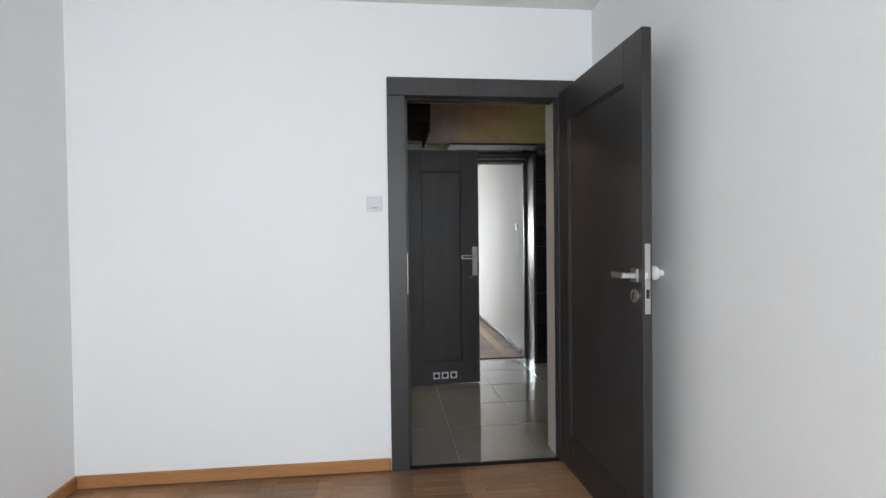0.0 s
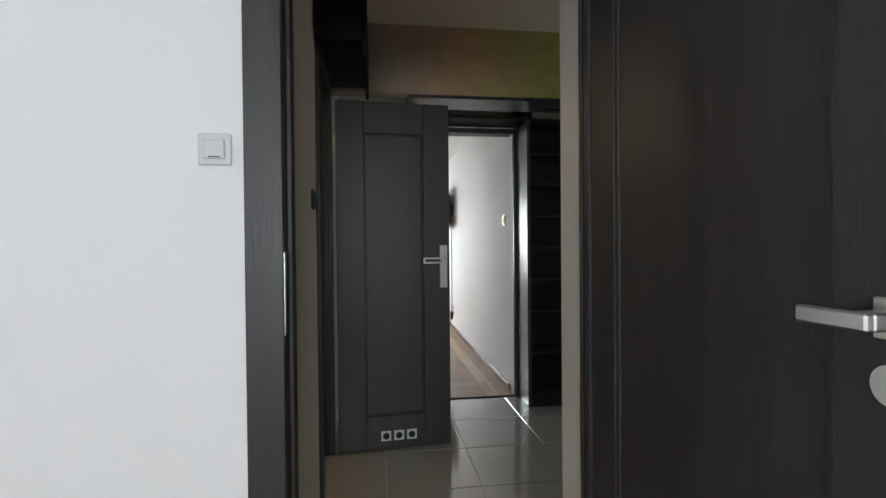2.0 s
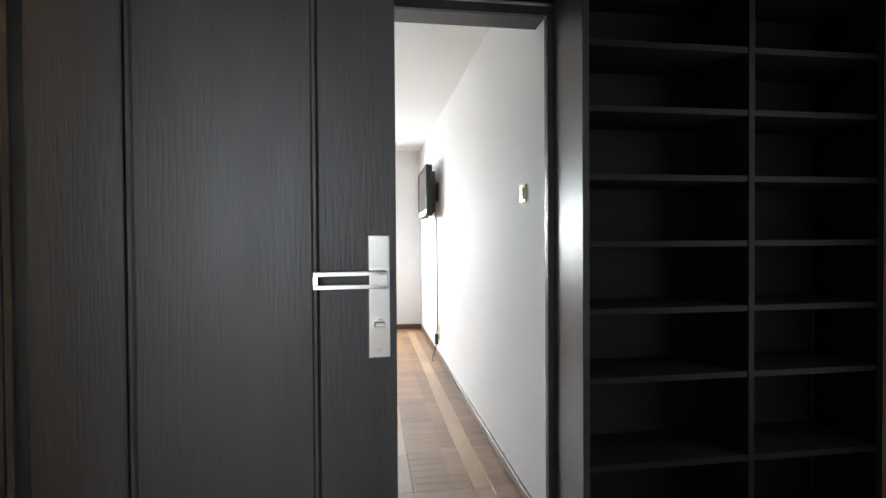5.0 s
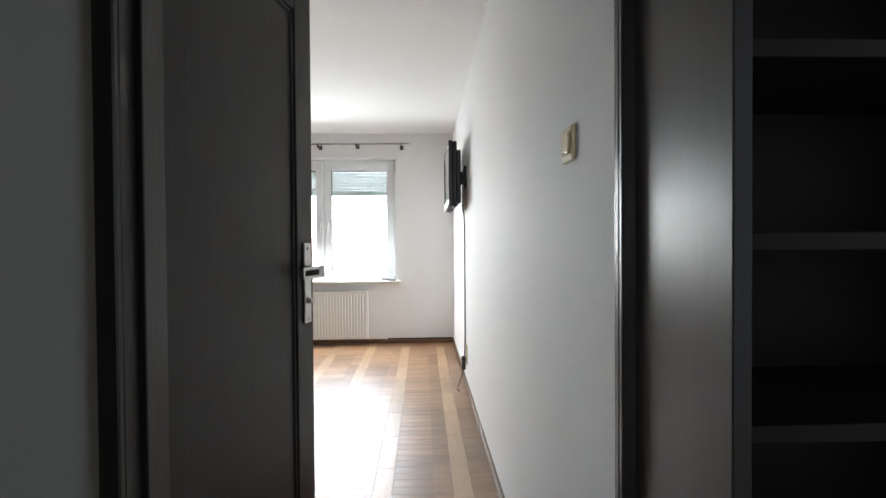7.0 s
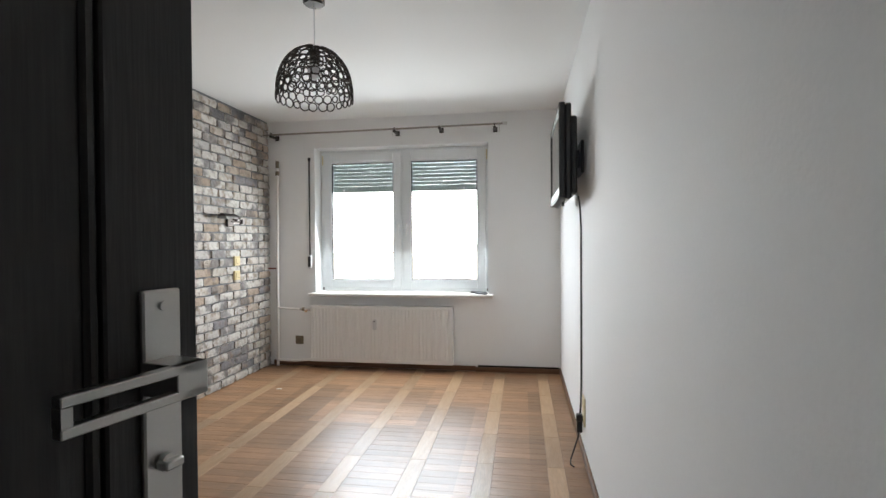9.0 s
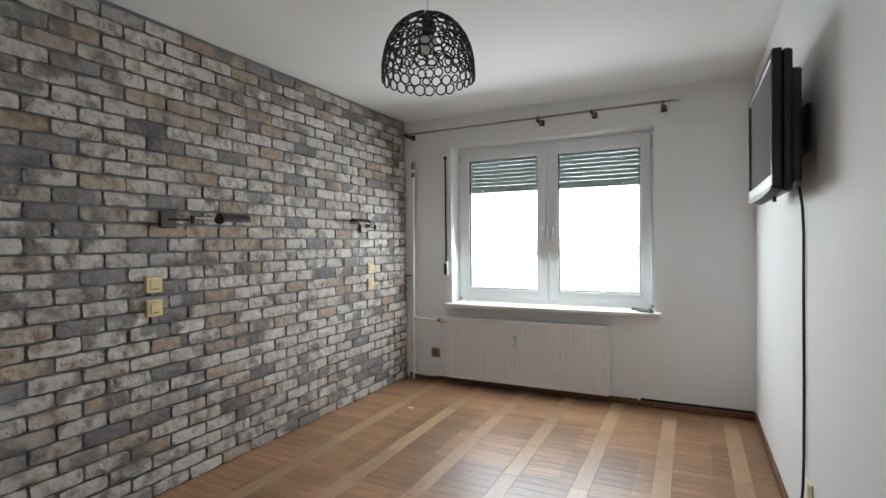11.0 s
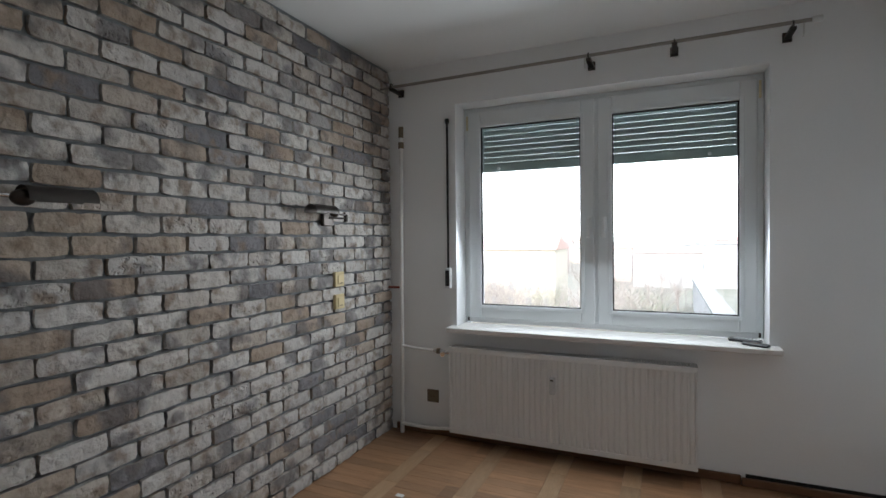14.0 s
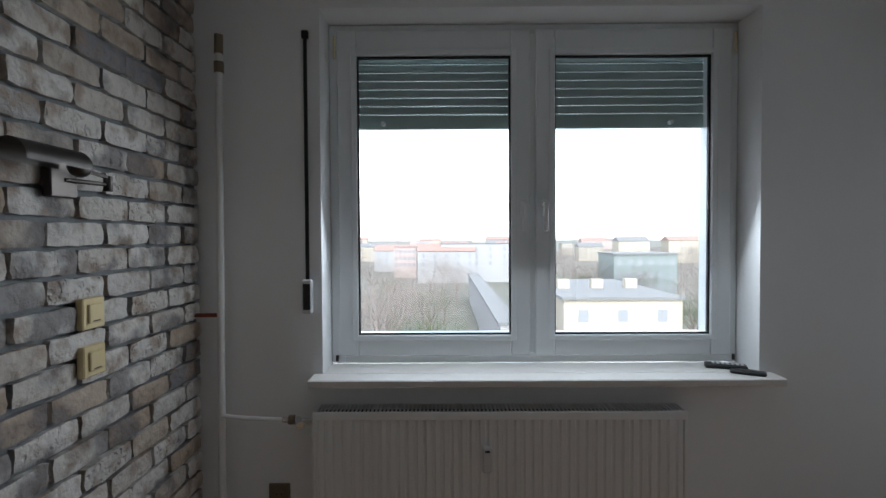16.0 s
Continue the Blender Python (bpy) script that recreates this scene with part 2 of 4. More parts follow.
M_SCREEN = material("glossy_dark_screen", (0.009, 0.011, 0.013), 0.1, spec=0.3)
M_PVC = material("white_pvc_frame", (0.80, 0.83, 0.84), 0.3, grain=0.01, scale=60)
M_RAD = material("white_enamel", (0.80, 0.80, 0.79), 0.35, grain=0.015, scale=60)
M_SILL = material("cream_sill_stone", (0.74, 0.71, 0.68), 0.35, grain=0.06, scale=90, second=(0.66, 0.62, 0.58), blotch=8)
M_SHUTTER = material("grey_green_shutter", (0.38, 0.47, 0.44), 0.5, grain=0.03, scale=60)
M_RUBBER = material("black_gasket", (0.01, 0.01, 0.01), 0.6)
M_PIPE = material("painted_pipe_white", (0.74, 0.73, 0.71), 0.4, grain=0.04, scale=30, bump=0.0008)
M_RUST = material("rusty_red_paint", (0.20, 0.05, 0.03), 0.7, grain=0.2, scale=60)
M_GROUT = material("grey_mortar", (0.19, 0.197, 0.20), 0.95, grain=0.15, scale=60, bump=0.003, second=(0.17, 0.176, 0.18), blotch=6)
M_BRICK = brick_material()
M_MURAL = plaster_mural_material()
M_GLASS = glass_material()
M_OAK = material("warm_oak_parquet", (0.33, 0.18, 0.092), 0.40, grain=0.28, scale=22, stretch=(1.2, 9, 1), bump=0.0005, second=(0.22, 0.112, 0.052), blotch=5, amount=0.7, random_shade=0.16, rough_var=0.14, spec=0.9)
M_OAKPALE = material("pale_oak_parquet", (0.42, 0.27, 0.155), 0.40, grain=0.28, scale=22, stretch=(9, 1.2, 1), bump=0.0005, second=(0.36, 0.21, 0.105), blotch=5, amount=0.6, random_shade=0.2, rough_var=0.14, spec=0.9)


def block_tone(m, sx, sy, amount):
    """Boards laid in blocks of one tone: a shade for each field of sx by sy metres."""
    n, l = m.node_tree.nodes, m.node_tree.links
    geo, snap, white, mul = n.new("ShaderNodeNewGeometry"), n.new("ShaderNodeVectorMath"), n.new("ShaderNodeTexWhiteNoise"), n.new("ShaderNodeMath")
    snap.operation, snap.inputs[1].default_value = "SNAP", (sx, sy, 10.0)
    l.new(geo.outputs["Position"], snap.inputs[0])
    l.new(snap.outputs[0], white.inputs["Vector"])
    mul.operation, mul.inputs[1].default_value, mul.inputs[2].default_value = "MULTIPLY_ADD", 2 * amount, 1 - amount
    l.new(white.outputs["Value"], mul.inputs[0])
    tone = n.new("ShaderNodeHueSaturation")
    b = n["Principled BSDF"]
    l.new(b.inputs["Base Color"].links[0].from_socket, tone.inputs["Color"])
    l.new(mul.outputs[0], tone.inputs["Value"])
    l.new(tone.outputs[0], b.inputs["Base Color"])


block_tone(M_OAK, 0.37, 0.423, 0.26)
M_JOINT = material("dark_parquet_joint", (0.19, 0.10, 0.05), 0.7, grain=0.2, scale=50)
M_SKIRT = material("orange_brown_skirting", (0.42, 0.20, 0.075), 0.4, grain=0.25, scale=25, stretch=(1, 1, 8), second=(0.32, 0.14, 0.05), blotch=4)
M_SKIRTB = material("brown_skirting", (0.16, 0.075, 0.035), 0.45, grain=0.25, scale=25, stretch=(1, 1, 8), second=(0.1, 0.045, 0.02), blotch=4)
M_TILE = material("polished_grey_beige_tile", (0.31, 0.285, 0.245), 0.05, coat=0.8, grain=0.06, scale=14, second=(0.27, 0.245, 0.208), blotch=3, random_shade=0.04, rough_var=0.04)
M_TILEJOINT = material("pale_tile_grout", (0.42, 0.40, 0.36), 0.8, grain=0.1, scale=60)
M_BATHTILE = material("honey_stone_tile", (0.68, 0.52, 0.30), 0.25, grain=0.08, scale=9, stretch=(1, 1, 6), second=(0.52, 0.37, 0.19), blotch=3, random_shade=0.05)
M_BATHFLOOR = material("dark_wood_look_tile", (0.035, 0.018, 0.011), 0.3, grain=0.3, scale=20, stretch=(1, 8, 1), random_shade=0.1)
M_CERAMIC = material("white_sanitary_ceramic", (0.84, 0.83, 0.81), 0.08, coat=0.4)
M_BULB = material("frosted_bulb_glass", (0.75, 0.75, 0.73), 0.25)
M_SPOT = glow_material("lit_spot_lens", (1.0, 0.75, 0.4), 1.2)
M_RODMETAL = material("beige_grey_rod", (0.30, 0.27, 0.24), 0.4, 0.4, grain=0.05, scale=60)
# flat black that stands in for the shade inside gaps and holes
M_SHADOWGAP = material("gap_shade_black", (0.01, 0.009, 0.008), 0.9)


# ---- mesh helpers ----
def box(bm, x0, x1, y0, y1, z0, z1, bev=0.0, seg=1):
    r = bmesh.ops.create_cube(bm, size=1.0)
    for v in r["verts"]:
        v.co = Vector(((x0 + x1) / 2 + v.co.x * (x1 - x0), (y0 + y1) / 2 + v.co.y * (y1 - y0), (z0 + z1) / 2 + v.co.z * (z1 - z0)))
    if bev:
        es = list({e for v in r["verts"] for e in v.link_edges})
        bmesh.ops.bevel(bm, geom=es, offset=bev, segments=seg, profile=0.5, affect="EDGES")
    return bm


def rod(bm, a, b, r, seg=14, r2=None):
    a, b = Vector(a), Vector(b)
    q = (b - a).to_track_quat("Z", "Y").to_matrix().to_4x4()
    bmesh.ops.create_cone(bm, cap_ends=True, segments=seg, radius1=r, radius2=r if r2 is None else r2, depth=(b - a).length,
                          matrix=Matrix.Translation((a + b) / 2) @ q)
    return bm


def ball(bm, c, r, s=(1, 1, 1), u=16, v=10):
    bmesh.ops.create_uvsphere(bm, u_segments=u, v_segments=v, radius=r, matrix=Matrix.Translation(c) @ Matrix.Diagonal((*s, 1)))
    return bm


def tube(bm, pts, r, seg=8):
    """A bent round cable or pipe through pts."""
    pts = [Vector(p) for p in pts]
    rings = []
    for i, p in enumerate(pts):
        d = (pts[min(i + 1, len(pts) - 1)] - pts[max(i - 1, 0)]).normalized()
        s = d.cross(Vector((0.31, 0.87, 0.38))).normalized()
        u = d.cross(s)
        rings.append([bm.verts.new(p + r * (math.cos(2 * math.pi * k / seg) * s + math.sin(2 * math.pi * k / seg) * u)) for k in range(seg)])
    for a, b in zip(rings, rings[1:]):
        for k in range(seg):
            bm.faces.new((a[k], a[(k + 1) % seg], b[(k + 1) % seg], b[k]))
    bm.faces.new(rings[0]), bm.faces.new(rings[-1][::-1])
    bmesh.ops.recalc_face_normals(bm, faces=bm.faces[:])
    return bm


def torus(bm, c, normal, R, r, seg=16, ring=5, sq=1.0):
    q = Vector(normal).to_track_quat("Z", "Y").to_matrix()
    vs = []
    for i in range(seg):
        a = 2 * math.pi * i / seg
        row = []
        for k in range(ring):
            b = 2 * math.pi * k / ring
            p = Vector(((R + r * math.cos(b)) * math.cos(a), (R + r * math.cos(b)) * math.sin(a), sq * r * math.sin(b)))
            row.append(bm.verts.new(Vector(c) + q @ p))
        vs.append(row)
    for i in range(seg):
        for k in range(ring):
            bm.faces.new((vs[i][k], vs[(i + 1) % seg][k], vs[(i + 1) % seg][(k + 1) % ring], vs[i][(k + 1) % ring]))
    return bm


def mesh_of(name, bm, mat, smooth=False):
    me = bpy.data.meshes.new(name)
    if smooth:
        for f in bm.faces:
            f.smooth = True
    bm.to_mesh(me)
    bm.free()
    me.materials.append(mat)
    if smooth:
        me.set_sharp_from_angle(angle=radians(38))
    return me


def thing(name, m, label, category, group=""):
    ob = new(name)
    ob.empty_display_size = 0.05
    ob.matrix_basis = m
    return tagged(ob, label, category, group)


def part(name, bm, mat, parent, label="", world=False, smooth=False):
    """One mesh object under a thing or a part, in the thing's own coordinates, or in the place's with world."""
    if world:
        root = parent
        while root.parent:
            root = root.parent
        bm.transform(root.matrix_basis.inverted())
    ob = new(name, mesh_of(name, bm, mat, smooth))
    ob.parent = parent
    return tagged(ob, label)


def solo(name, bm, mat, label, category, group="", smooth=False):
    return tagged(new(name, mesh_of(name, bm, mat, smooth)), label, category, group)


def struct(name, bm, mat, label, category):
    return tagged(new(name, mesh_of(name, bm, mat)), label, category, kind="structure")


def boxes(*rows, bev=0.0):
    bm = bmesh.new()
    for r in rows:
        box(bm, *r, bev=bev)
    return bm


# ---- large structure ----
CA, CB, CBATH = 2.52, 2.39, 2.40
YA, YA2, YB, YB2, YW = 3.43, 3.64, 5.85, 5.97, 10.744
XL, XR = -1.39, 1.412

# first bedroom
struct("wall_bedroom_door", boxes((-1.80, 0.08, YA, YA2, 0, CA), (0.95, 2.75, YA, YA2, 0, CA), (0.08, 0.95, YA, YA2, 2.05, CA)), M_WALL, "smooth white painted wall with the dark door", "wall")
struct("wall_bedroom_left", boxes((-1.80, -1.602, -1.75, YA, 0, CA)), M_WALL, "smooth white painted bedroom wall", "wall")
struct("wall_bedroom_right", boxes((1.148, 1.30, -1.75, YA, 0, CA)), M_WALL, "smooth white painted wall behind the open door", "wall")
# the last box is an unseen board added to keep the sky's light out
struct("wall_bedroom_window", boxes((-1.80, -1.25, -1.95, -1.75, 0, CA), (0.85, 1.30, -1.95, -1.75, 0, CA), (-1.25, 0.85, -1.95, -1.75, 0, 0.75), (-1.25, 0.85, -1.95, -1.75, 2.25, CA), (-1.25, 0.85, -1.93, -1.90, 0.75, 2.25)), M_WALL, "white painted wall, window opening closed by an added board", "wall")
struct("ceiling_bedroom", boxes((-1.80, 1.30, -1.95, YA, CA, CA + 0.15)), M_CEIL, "plain white painted bedroom ceiling", "ceiling")
struct("skirting_bedroom", boxes((-1.588, 0.0, YA - 0.014, YA, 0.004, 0.07), (-1.602, -1.588, -1.7, YA, 0.004, 0.07), (1.05, 1.134, YA - 0.014, YA, 0.004, 0.07), (1.134, 1.148, -1.7, YA, 0.004, 0.07), bev=0.004), M_SKIRT, "orange brown wooden skirting board", "skirting")

# hall
struct("wall_hall_left", boxes((-0.04, 0.08, YA2, 4.40, 0, CA), (-0.04, 0.08, 5.0, YB, 0, CA), (-0.04, 0.08, 4.40, 5.0, 2.06, CA)), M_BEIGE, "beige plastered hall wall with the bathroom door", "wall")
# unseen end wall, with an added recess for the doorway lamp
struct("wall_hall_right", boxes((2.60, 2.75, YA2, 4.40, 0, CA), (2.60, 2.75, 5.30, YB, 0, CA), (2.60, 2.75, 4.40, 5.30, 2.15, CA), (2.70, 2.75, 4.40, 5.30, 0, 2.15)), M_BEIGE, "beige plastered hall end wall", "wall")
struct("wall_hall_lining", boxes((0.946, 0.95 + 0.004, 3.468, YA2 + 0.004, 0, 2.05), (0.954, 2.60, YA2, YA2 + 0.004, 0, CA), (0.08, 0.946, 3.535, YA2 + 0.004, 2.046, 2.05)), M_REVEAL, "grey beige painted door reveal", "wall")
struct("ceiling_hall", boxes((-0.04, 2.75, YA2, 5.11, CA, CA + 0.15)), M_HALLCEIL, "warm beige painted hall ceiling", "ceiling")
struct("wall_hall_bulkhead", boxes((0.08, 2.60, 5.11, 5.19, 2.105, CA)), M_MURAL, "decorative plaster bulkhead, copper brown turning lime green", "wall")
struct("ceiling_bulkhead", boxes((0.08, 2.60, 5.19, YB, 2.35, CA)), M_HALLCEIL, "ceiling of the niche above the shelves", "ceiling")
struct("wall_room_door", boxes((0.50, 0.545, YB, YB2, 0, CA), (1.412, 2.75, YB + 0.02, YB2, 0, CA), (1.45, 2.75, YB, YB + 0.02, 0, CA), (0.545, 1.412, YB, YB2, 2.05, CA), (-0.04, 0.50, YB, YB2, 0, CA)), M_WALL, "white painted wall with the dark door frame", "wall")
# green lifted towards white to make up for light the niche lacks
struct("wall_niche_back", boxes((0.08, 2.60, YB - 0.006, YB, 2.13, 2.35)), material("lifted_green_niche_paint", (0.78, 0.86, 0.74), 0.7, grain=0.03, scale=40), "green painted wall above the shelves, paled to look lit", "wall")

# bathroom
struct("wall_bathroom", boxes((-1.55, -1.45, 3.95, 6.47, 0, CBATH), (-1.55, -0.04, 3.85, 3.95, 0, CBATH), (-0.04, 0.50, YB2, 6.77, 0, CB), (-1.39, -0.04, 6.47, 6.77, 0, CB)), M_WALL, "bathroom wall behind the stone tiles", "wall")
struct("ceiling_bathroom", boxes((-1.45, -0.04, 3.95, 6.47, CBATH, CBATH + 0.1)), M_CEIL, "white bathroom ceiling with spots", "ceiling")

# second bedroom
struct("wall_brick_backing", boxes((-1.60, XL - 0.018, 6.57, 10.95, 0, CB)), M_GROUT, "grey mortar wall that carries the brick slips", "wall")
struct("wall_room_right", boxes((XR, 1.60, YB2, 10.95, 0, CB)), M_WALL, "smooth white painted wall with the television", "wall")
struct("wall_room_window", boxes((-1.60, -0.920, YW, 11.02, 0, CB), (0.763, 1.60, YW, 11.02, 0, CB), (-0.920, 0.763, YW, 11.02, 2.118, CB), (-0.920, 0.763, YW, 11.02, 0, 0.69)), M_WALL, "white painted wall round the double window", "wall")
struct("ceiling_room", boxes((-1.60, 1.60, YB2, 11.02, CB, CB + 0.15)), M_CEIL, "plain white painted ceiling of the brick room", "ceiling")
struct("skirting_room", boxes((XR - 0.014, XR, 6.0, YW, 0.004, 0.055), (-1.36, 0.64, YW - 0.014, YW, 0.004, 0.05), (0.64, XR - 0.014, YW - 0.03, YW - 0.012, 0.004, 0.045), bev=0.004), M_SKIRTB, "narrow brown wooden skirting, loose at the end", "skirting")
# solid black strip in place of the shaded gap
struct("skirting_gap_shade", boxes((0.66, XR - 0.016, YW - 0.011, YW - 0.002, 0.004, 0.058)), M_SHADOWGAP, "black strip for the shade behind the loose skirting", "gap")

# floors under the pieces
struct("floor_bedroom", boxes((-1.80, 1.30, -1.95, 3.45, -0.12, -0.006)), M_JOINT, "dark joints of the bedroom parquet", "floor")
struct("floor_hall", boxes((-0.04, 2.75, 3.45, 5.86, -0.12, -0.003)), M_TILEJOINT, "pale grout bed of the hall tiles", "floor")
struct("floor_bathroom", boxes((-1.55, -0.04, 3.85, 6.5, -0.12, 0.0)), M_BATHFLOOR, "dark wood-look bathroom floor", "floor")
struct("floor_room", boxes((-1.60, 1.60, 5.86, 10.95, -0.12, -0.006)), M_JOINT, "dark joints of the oak parquet", "floor")
struct("threshold_room", boxes((0.545, 1.45, 5.845, 5.875, -0.004, 0.006), bev=0.003), M_SHELF, "dark threshold strip between tiles and parquet", "threshold")
struct("threshold_bedroom", boxes((0.08, 0.95, 3.425, 3.46, -0.004, 0.006), bev=0.003), M_SHELF, "dark threshold strip between parquet and tiles", "threshold")


# ---- doors ----
def door_frame(name, x0, x1, y0, y1, top, wide, face, label, strike=None, right=None, stop=0.013):
    """Dark lining with architraves on the side face (-1: towards smaller y)."""
    f = thing(name, pose(x0, y0, 0), label, "door frame")
    f["kind"] = "structure"
    ya, yb = (y0 - 0.016, y0) if face < 0 else (y1, y1 + 0.016)
    part("architrave", boxes((x0 - wide, x0, ya, yb, 0, top), bev=0.003), M_DOOR, f, world=True)
    part("architrave", boxes((x1, x1 + wide, ya, yb, 0, top), bev=0.003), M_DOOR, f, world=True)
    part("architrave_head", boxes((x0 - wide, x1 + wide, ya, yb, top, top + wide), bev=0.003), M_DOOR, f, world=True)
    part("jamb", boxes((x0 - 0.022, x0, y0, y1, 0, top), (x0, x0 + 0.013, y0 + 0.045, y1, 0, top), bev=0.002), M_DOOR, f, world=True)
    part("jamb", boxes((x1, x1 + 0.011 + (0 if stop else -0.005), y0, right or y1, 0, top), *([(x1 - stop, x1, y0 + 0.02, right or y1, 0, top)] if stop else []), bev=0.002), M_DOOR, f, world=True)
    part("head_jamb", boxes((x0, x1, y0, y1, top, top + 0.009), *([(x0, x1, y0 + 0.045, y1, top - stop, top)] if stop else []), bev=0.002), M_DOOR, f, world=True)
    if strike:
        part("strike_plate", boxes((x0, x0 + 0.003, y0 - 0.016, y0 + 0.008, strike - 0.11, strike + 0.11), bev=0.001), M_STEEL, f, "brushed nickel strike plate", world=True)
    return f


def plate_handle(leaf, x, zc, side, away):
    """A long nickel plate with an open rectangular lever; side: -1 on the face y=0, +1 on the other; away: the lever's direction along x."""
    y = 0.0 if side < 0 else 0.04
    o = side * 0.008
    p = part("handle_plate", boxes((x - 0.022, x + 0.022, min(y, y + o), max(y, y + o), zc - 0.125, zc + 0.125), bev=0.002), M_STEEL, leaf, "brushed nickel handle plate")
    for zz in (zc + 0.108, zc - 0.112):
        part("screw", rod(bmesh.new(), (x, y + o, zz), (x, y + o * 1.35, zz), 0.005, 10), M_STEEL, p)
    bm = bmesh.new()
    ya, yb = sorted((y + side * 0.045, y + side * 0.057))
    a, b = sorted((x - away * 0.012, x + away * 0.128))
    z = zc + 0.037
    box(bm, a, b, ya, yb, z + 0.008, z + 0.017, 0.001), box(bm, a, b, ya, yb, z - 0.017, z - 0.008, 0.001)
    e0, e1 = sorted((x + away * 0.119, x + away * 0.128))
    box(bm, e0, e1, ya, yb, z - 0.008, z + 0.008)
    n0, n1 = sorted((x - away * 0.012, x + away * 0.024))
    box(bm, n0, n1, *sorted((y + o, y + side * 0.057)), z - 0.017, z + 0.017, 0.001)
    part("lever", bm, M_STEEL, p)
    bm = bmesh.new()
    rod(bm, (x, y + o, zc - 0.055), (x, y + o * 1.9, zc - 0.055), 0.010, 14)
    box(bm, x - 0.011, x + 0.011, *sorted((y + o, y + o * 3.0)), zc - 0.060, zc - 0.050, 0.002)
    part("thumb_turn", bm, M_STEEL, p, smooth=True)
    return p


def door_leaf(name, m, L, H, label, stile=0.14, low=0.19, high=0.17):
    """A framed leaf, hinged at x=0, with a sunk centre panel on both faces, 40 mm thick."""
    d = thing(name, m, label, "door")
    for a, b in ((0, stile), (L - stile, L)):
        part("stile", boxes((a, b, 0, 0.04, 0.008, H), bev=0.0025), M_DOOR, d)
    part("top_rail", boxes((stile, L - stile, 0.0004, 0.0396, H - high, H), bev=0.002), M_DOOR, d)
    part("bottom_rail", boxes((stile, L - stile, 0.0004, 0.0396, 0.008, low), bev=0.002), M_DOOR, d)
    part("panel", boxes((stile - 0.004, L - stile + 0.004, 0.011, 0.029, low - 0.004, H - high + 0.004)), M_DOOR, d)
    w = 0.014
    part("moulding", boxes((stile, stile + w, 0.005, 0.035, low, H - high), (L - stile - w, L - stile, 0.005, 0.035, low, H - high),
                           (stile + w, L - stile - w, 0.005, 0.035, low, low + w), (stile + w, L - stile - w, 0.005, 0.035, H - high - w, H - high), bev=0.004), M_DOOR, d)
    for hz in (0.24, H - 0.24):
        bm = bmesh.new()
        rod(bm, (-0.008, 0.004, hz - 0.045), (-0.008, 0.004, hz + 0.045), 0.0075, 12)
        box(bm, -0.008, 0.002, 0.004, 0.03, hz - 0.035, hz + 0.035)
        part("hinge", bm, M_STEEL, d, "nickel hinge")
    return d


door_frame("door_frame_bedroom", 0.102, 0.939, YA, 3.535, 2.025, 0.098, -1, "dark wenge door frame in the white bedroom wall", 1.07, 3.466, 0.006)

# bedroom leaf, opened against the wall at the right
leaf_a = door_leaf("door_bedroom", pose(0.948, 3.425, 0, 0, 0, -88.6), 0.890, 2.05, "dark wenge panelled bedroom door standing wide open")
bm = box(bmesh.new(), 0.89, 0.8915, 0.009, 0.031, 0.955, 1.225, 0.0006)
p = part("lock_plate", bm, M_STEEL, leaf_a, "brushed nickel lock face plate")
part("latch", boxes((0.8905, 0.901, 0.012, 0.028, 1.085, 1.115), bev=0.003), M_CHROME, p)
part("dead_bolt", boxes((0.8905, 0.894, 0.013, 0.027, 1.015, 1.05), bev=0.002), M_DARKMETAL, p)
bm = boxes((0.813, 0.863, -0.009, 0, 1.075, 1.128), bev=0.002)
h = part("rosette", bm, M_STEEL, leaf_a, "square nickel rosette")
bm = boxes((0.823, 0.851, -0.05, -0.009, 1.09, 1.113), (0.752, 0.851, -0.062, -0.048, 1.09, 1.113), bev=0.003)
part("lever", bm, M_STEEL, h)
bm = bmesh.new()
rod(bm, (0.836, 0.0, 1.02), (0.836, -0.009, 1.02), 0.026, 24)
h = part("keyhole_rosette", bm, M_STEEL, leaf_a, "round nickel keyhole rosette", smooth=True)
part("keyhole", boxes((0.832, 0.84, -0.011, -0.009, 1.005, 1.035)), M_BLACKPL, h)
bm = bmesh.new()
rod(bm, (1.148, 2.71, 1.10), (1.128, 2.71, 1.10), 0.013, 18)
ball(bm, (1.112, 2.71, 1.10), 0.029, (0.75, 1, 1.1))
solo("door_stop", bm, M_WHITEPL, "white round plastic door stop on the wall", "door stop", smooth=True)

# room door, opened into the brick room
leaf_b = door_leaf("door_room", pose(0.553, 5.960, 0, 0, 0, 76.8), 0.687, 2.03, "dark wenge panelled door opened into the brick room", 0.105)
plate_handle(leaf_b, 0.637, 1.034, -1, -1)
plate_handle(leaf_b, 0.637, 1.034, 1, -1)
door_frame("door_frame_room", 0.565, 1.405, YB, YB2, 2.040, 0.036, -1, "dark wenge door frame of the brick room", stop=0, right=YB + 0.02)

# bathroom door, swung into the hall
leaf_c = door_leaf("door_bathroom", pose(0.122, 4.950, 0, 0, 0, 4.6), 0.655, 2.013, "dark wenge panelled bathroom door swung into the hall", 0.155, 0.2, 0.18)
plate_handle(leaf_c, 0.618, 1.062, -1, -1)
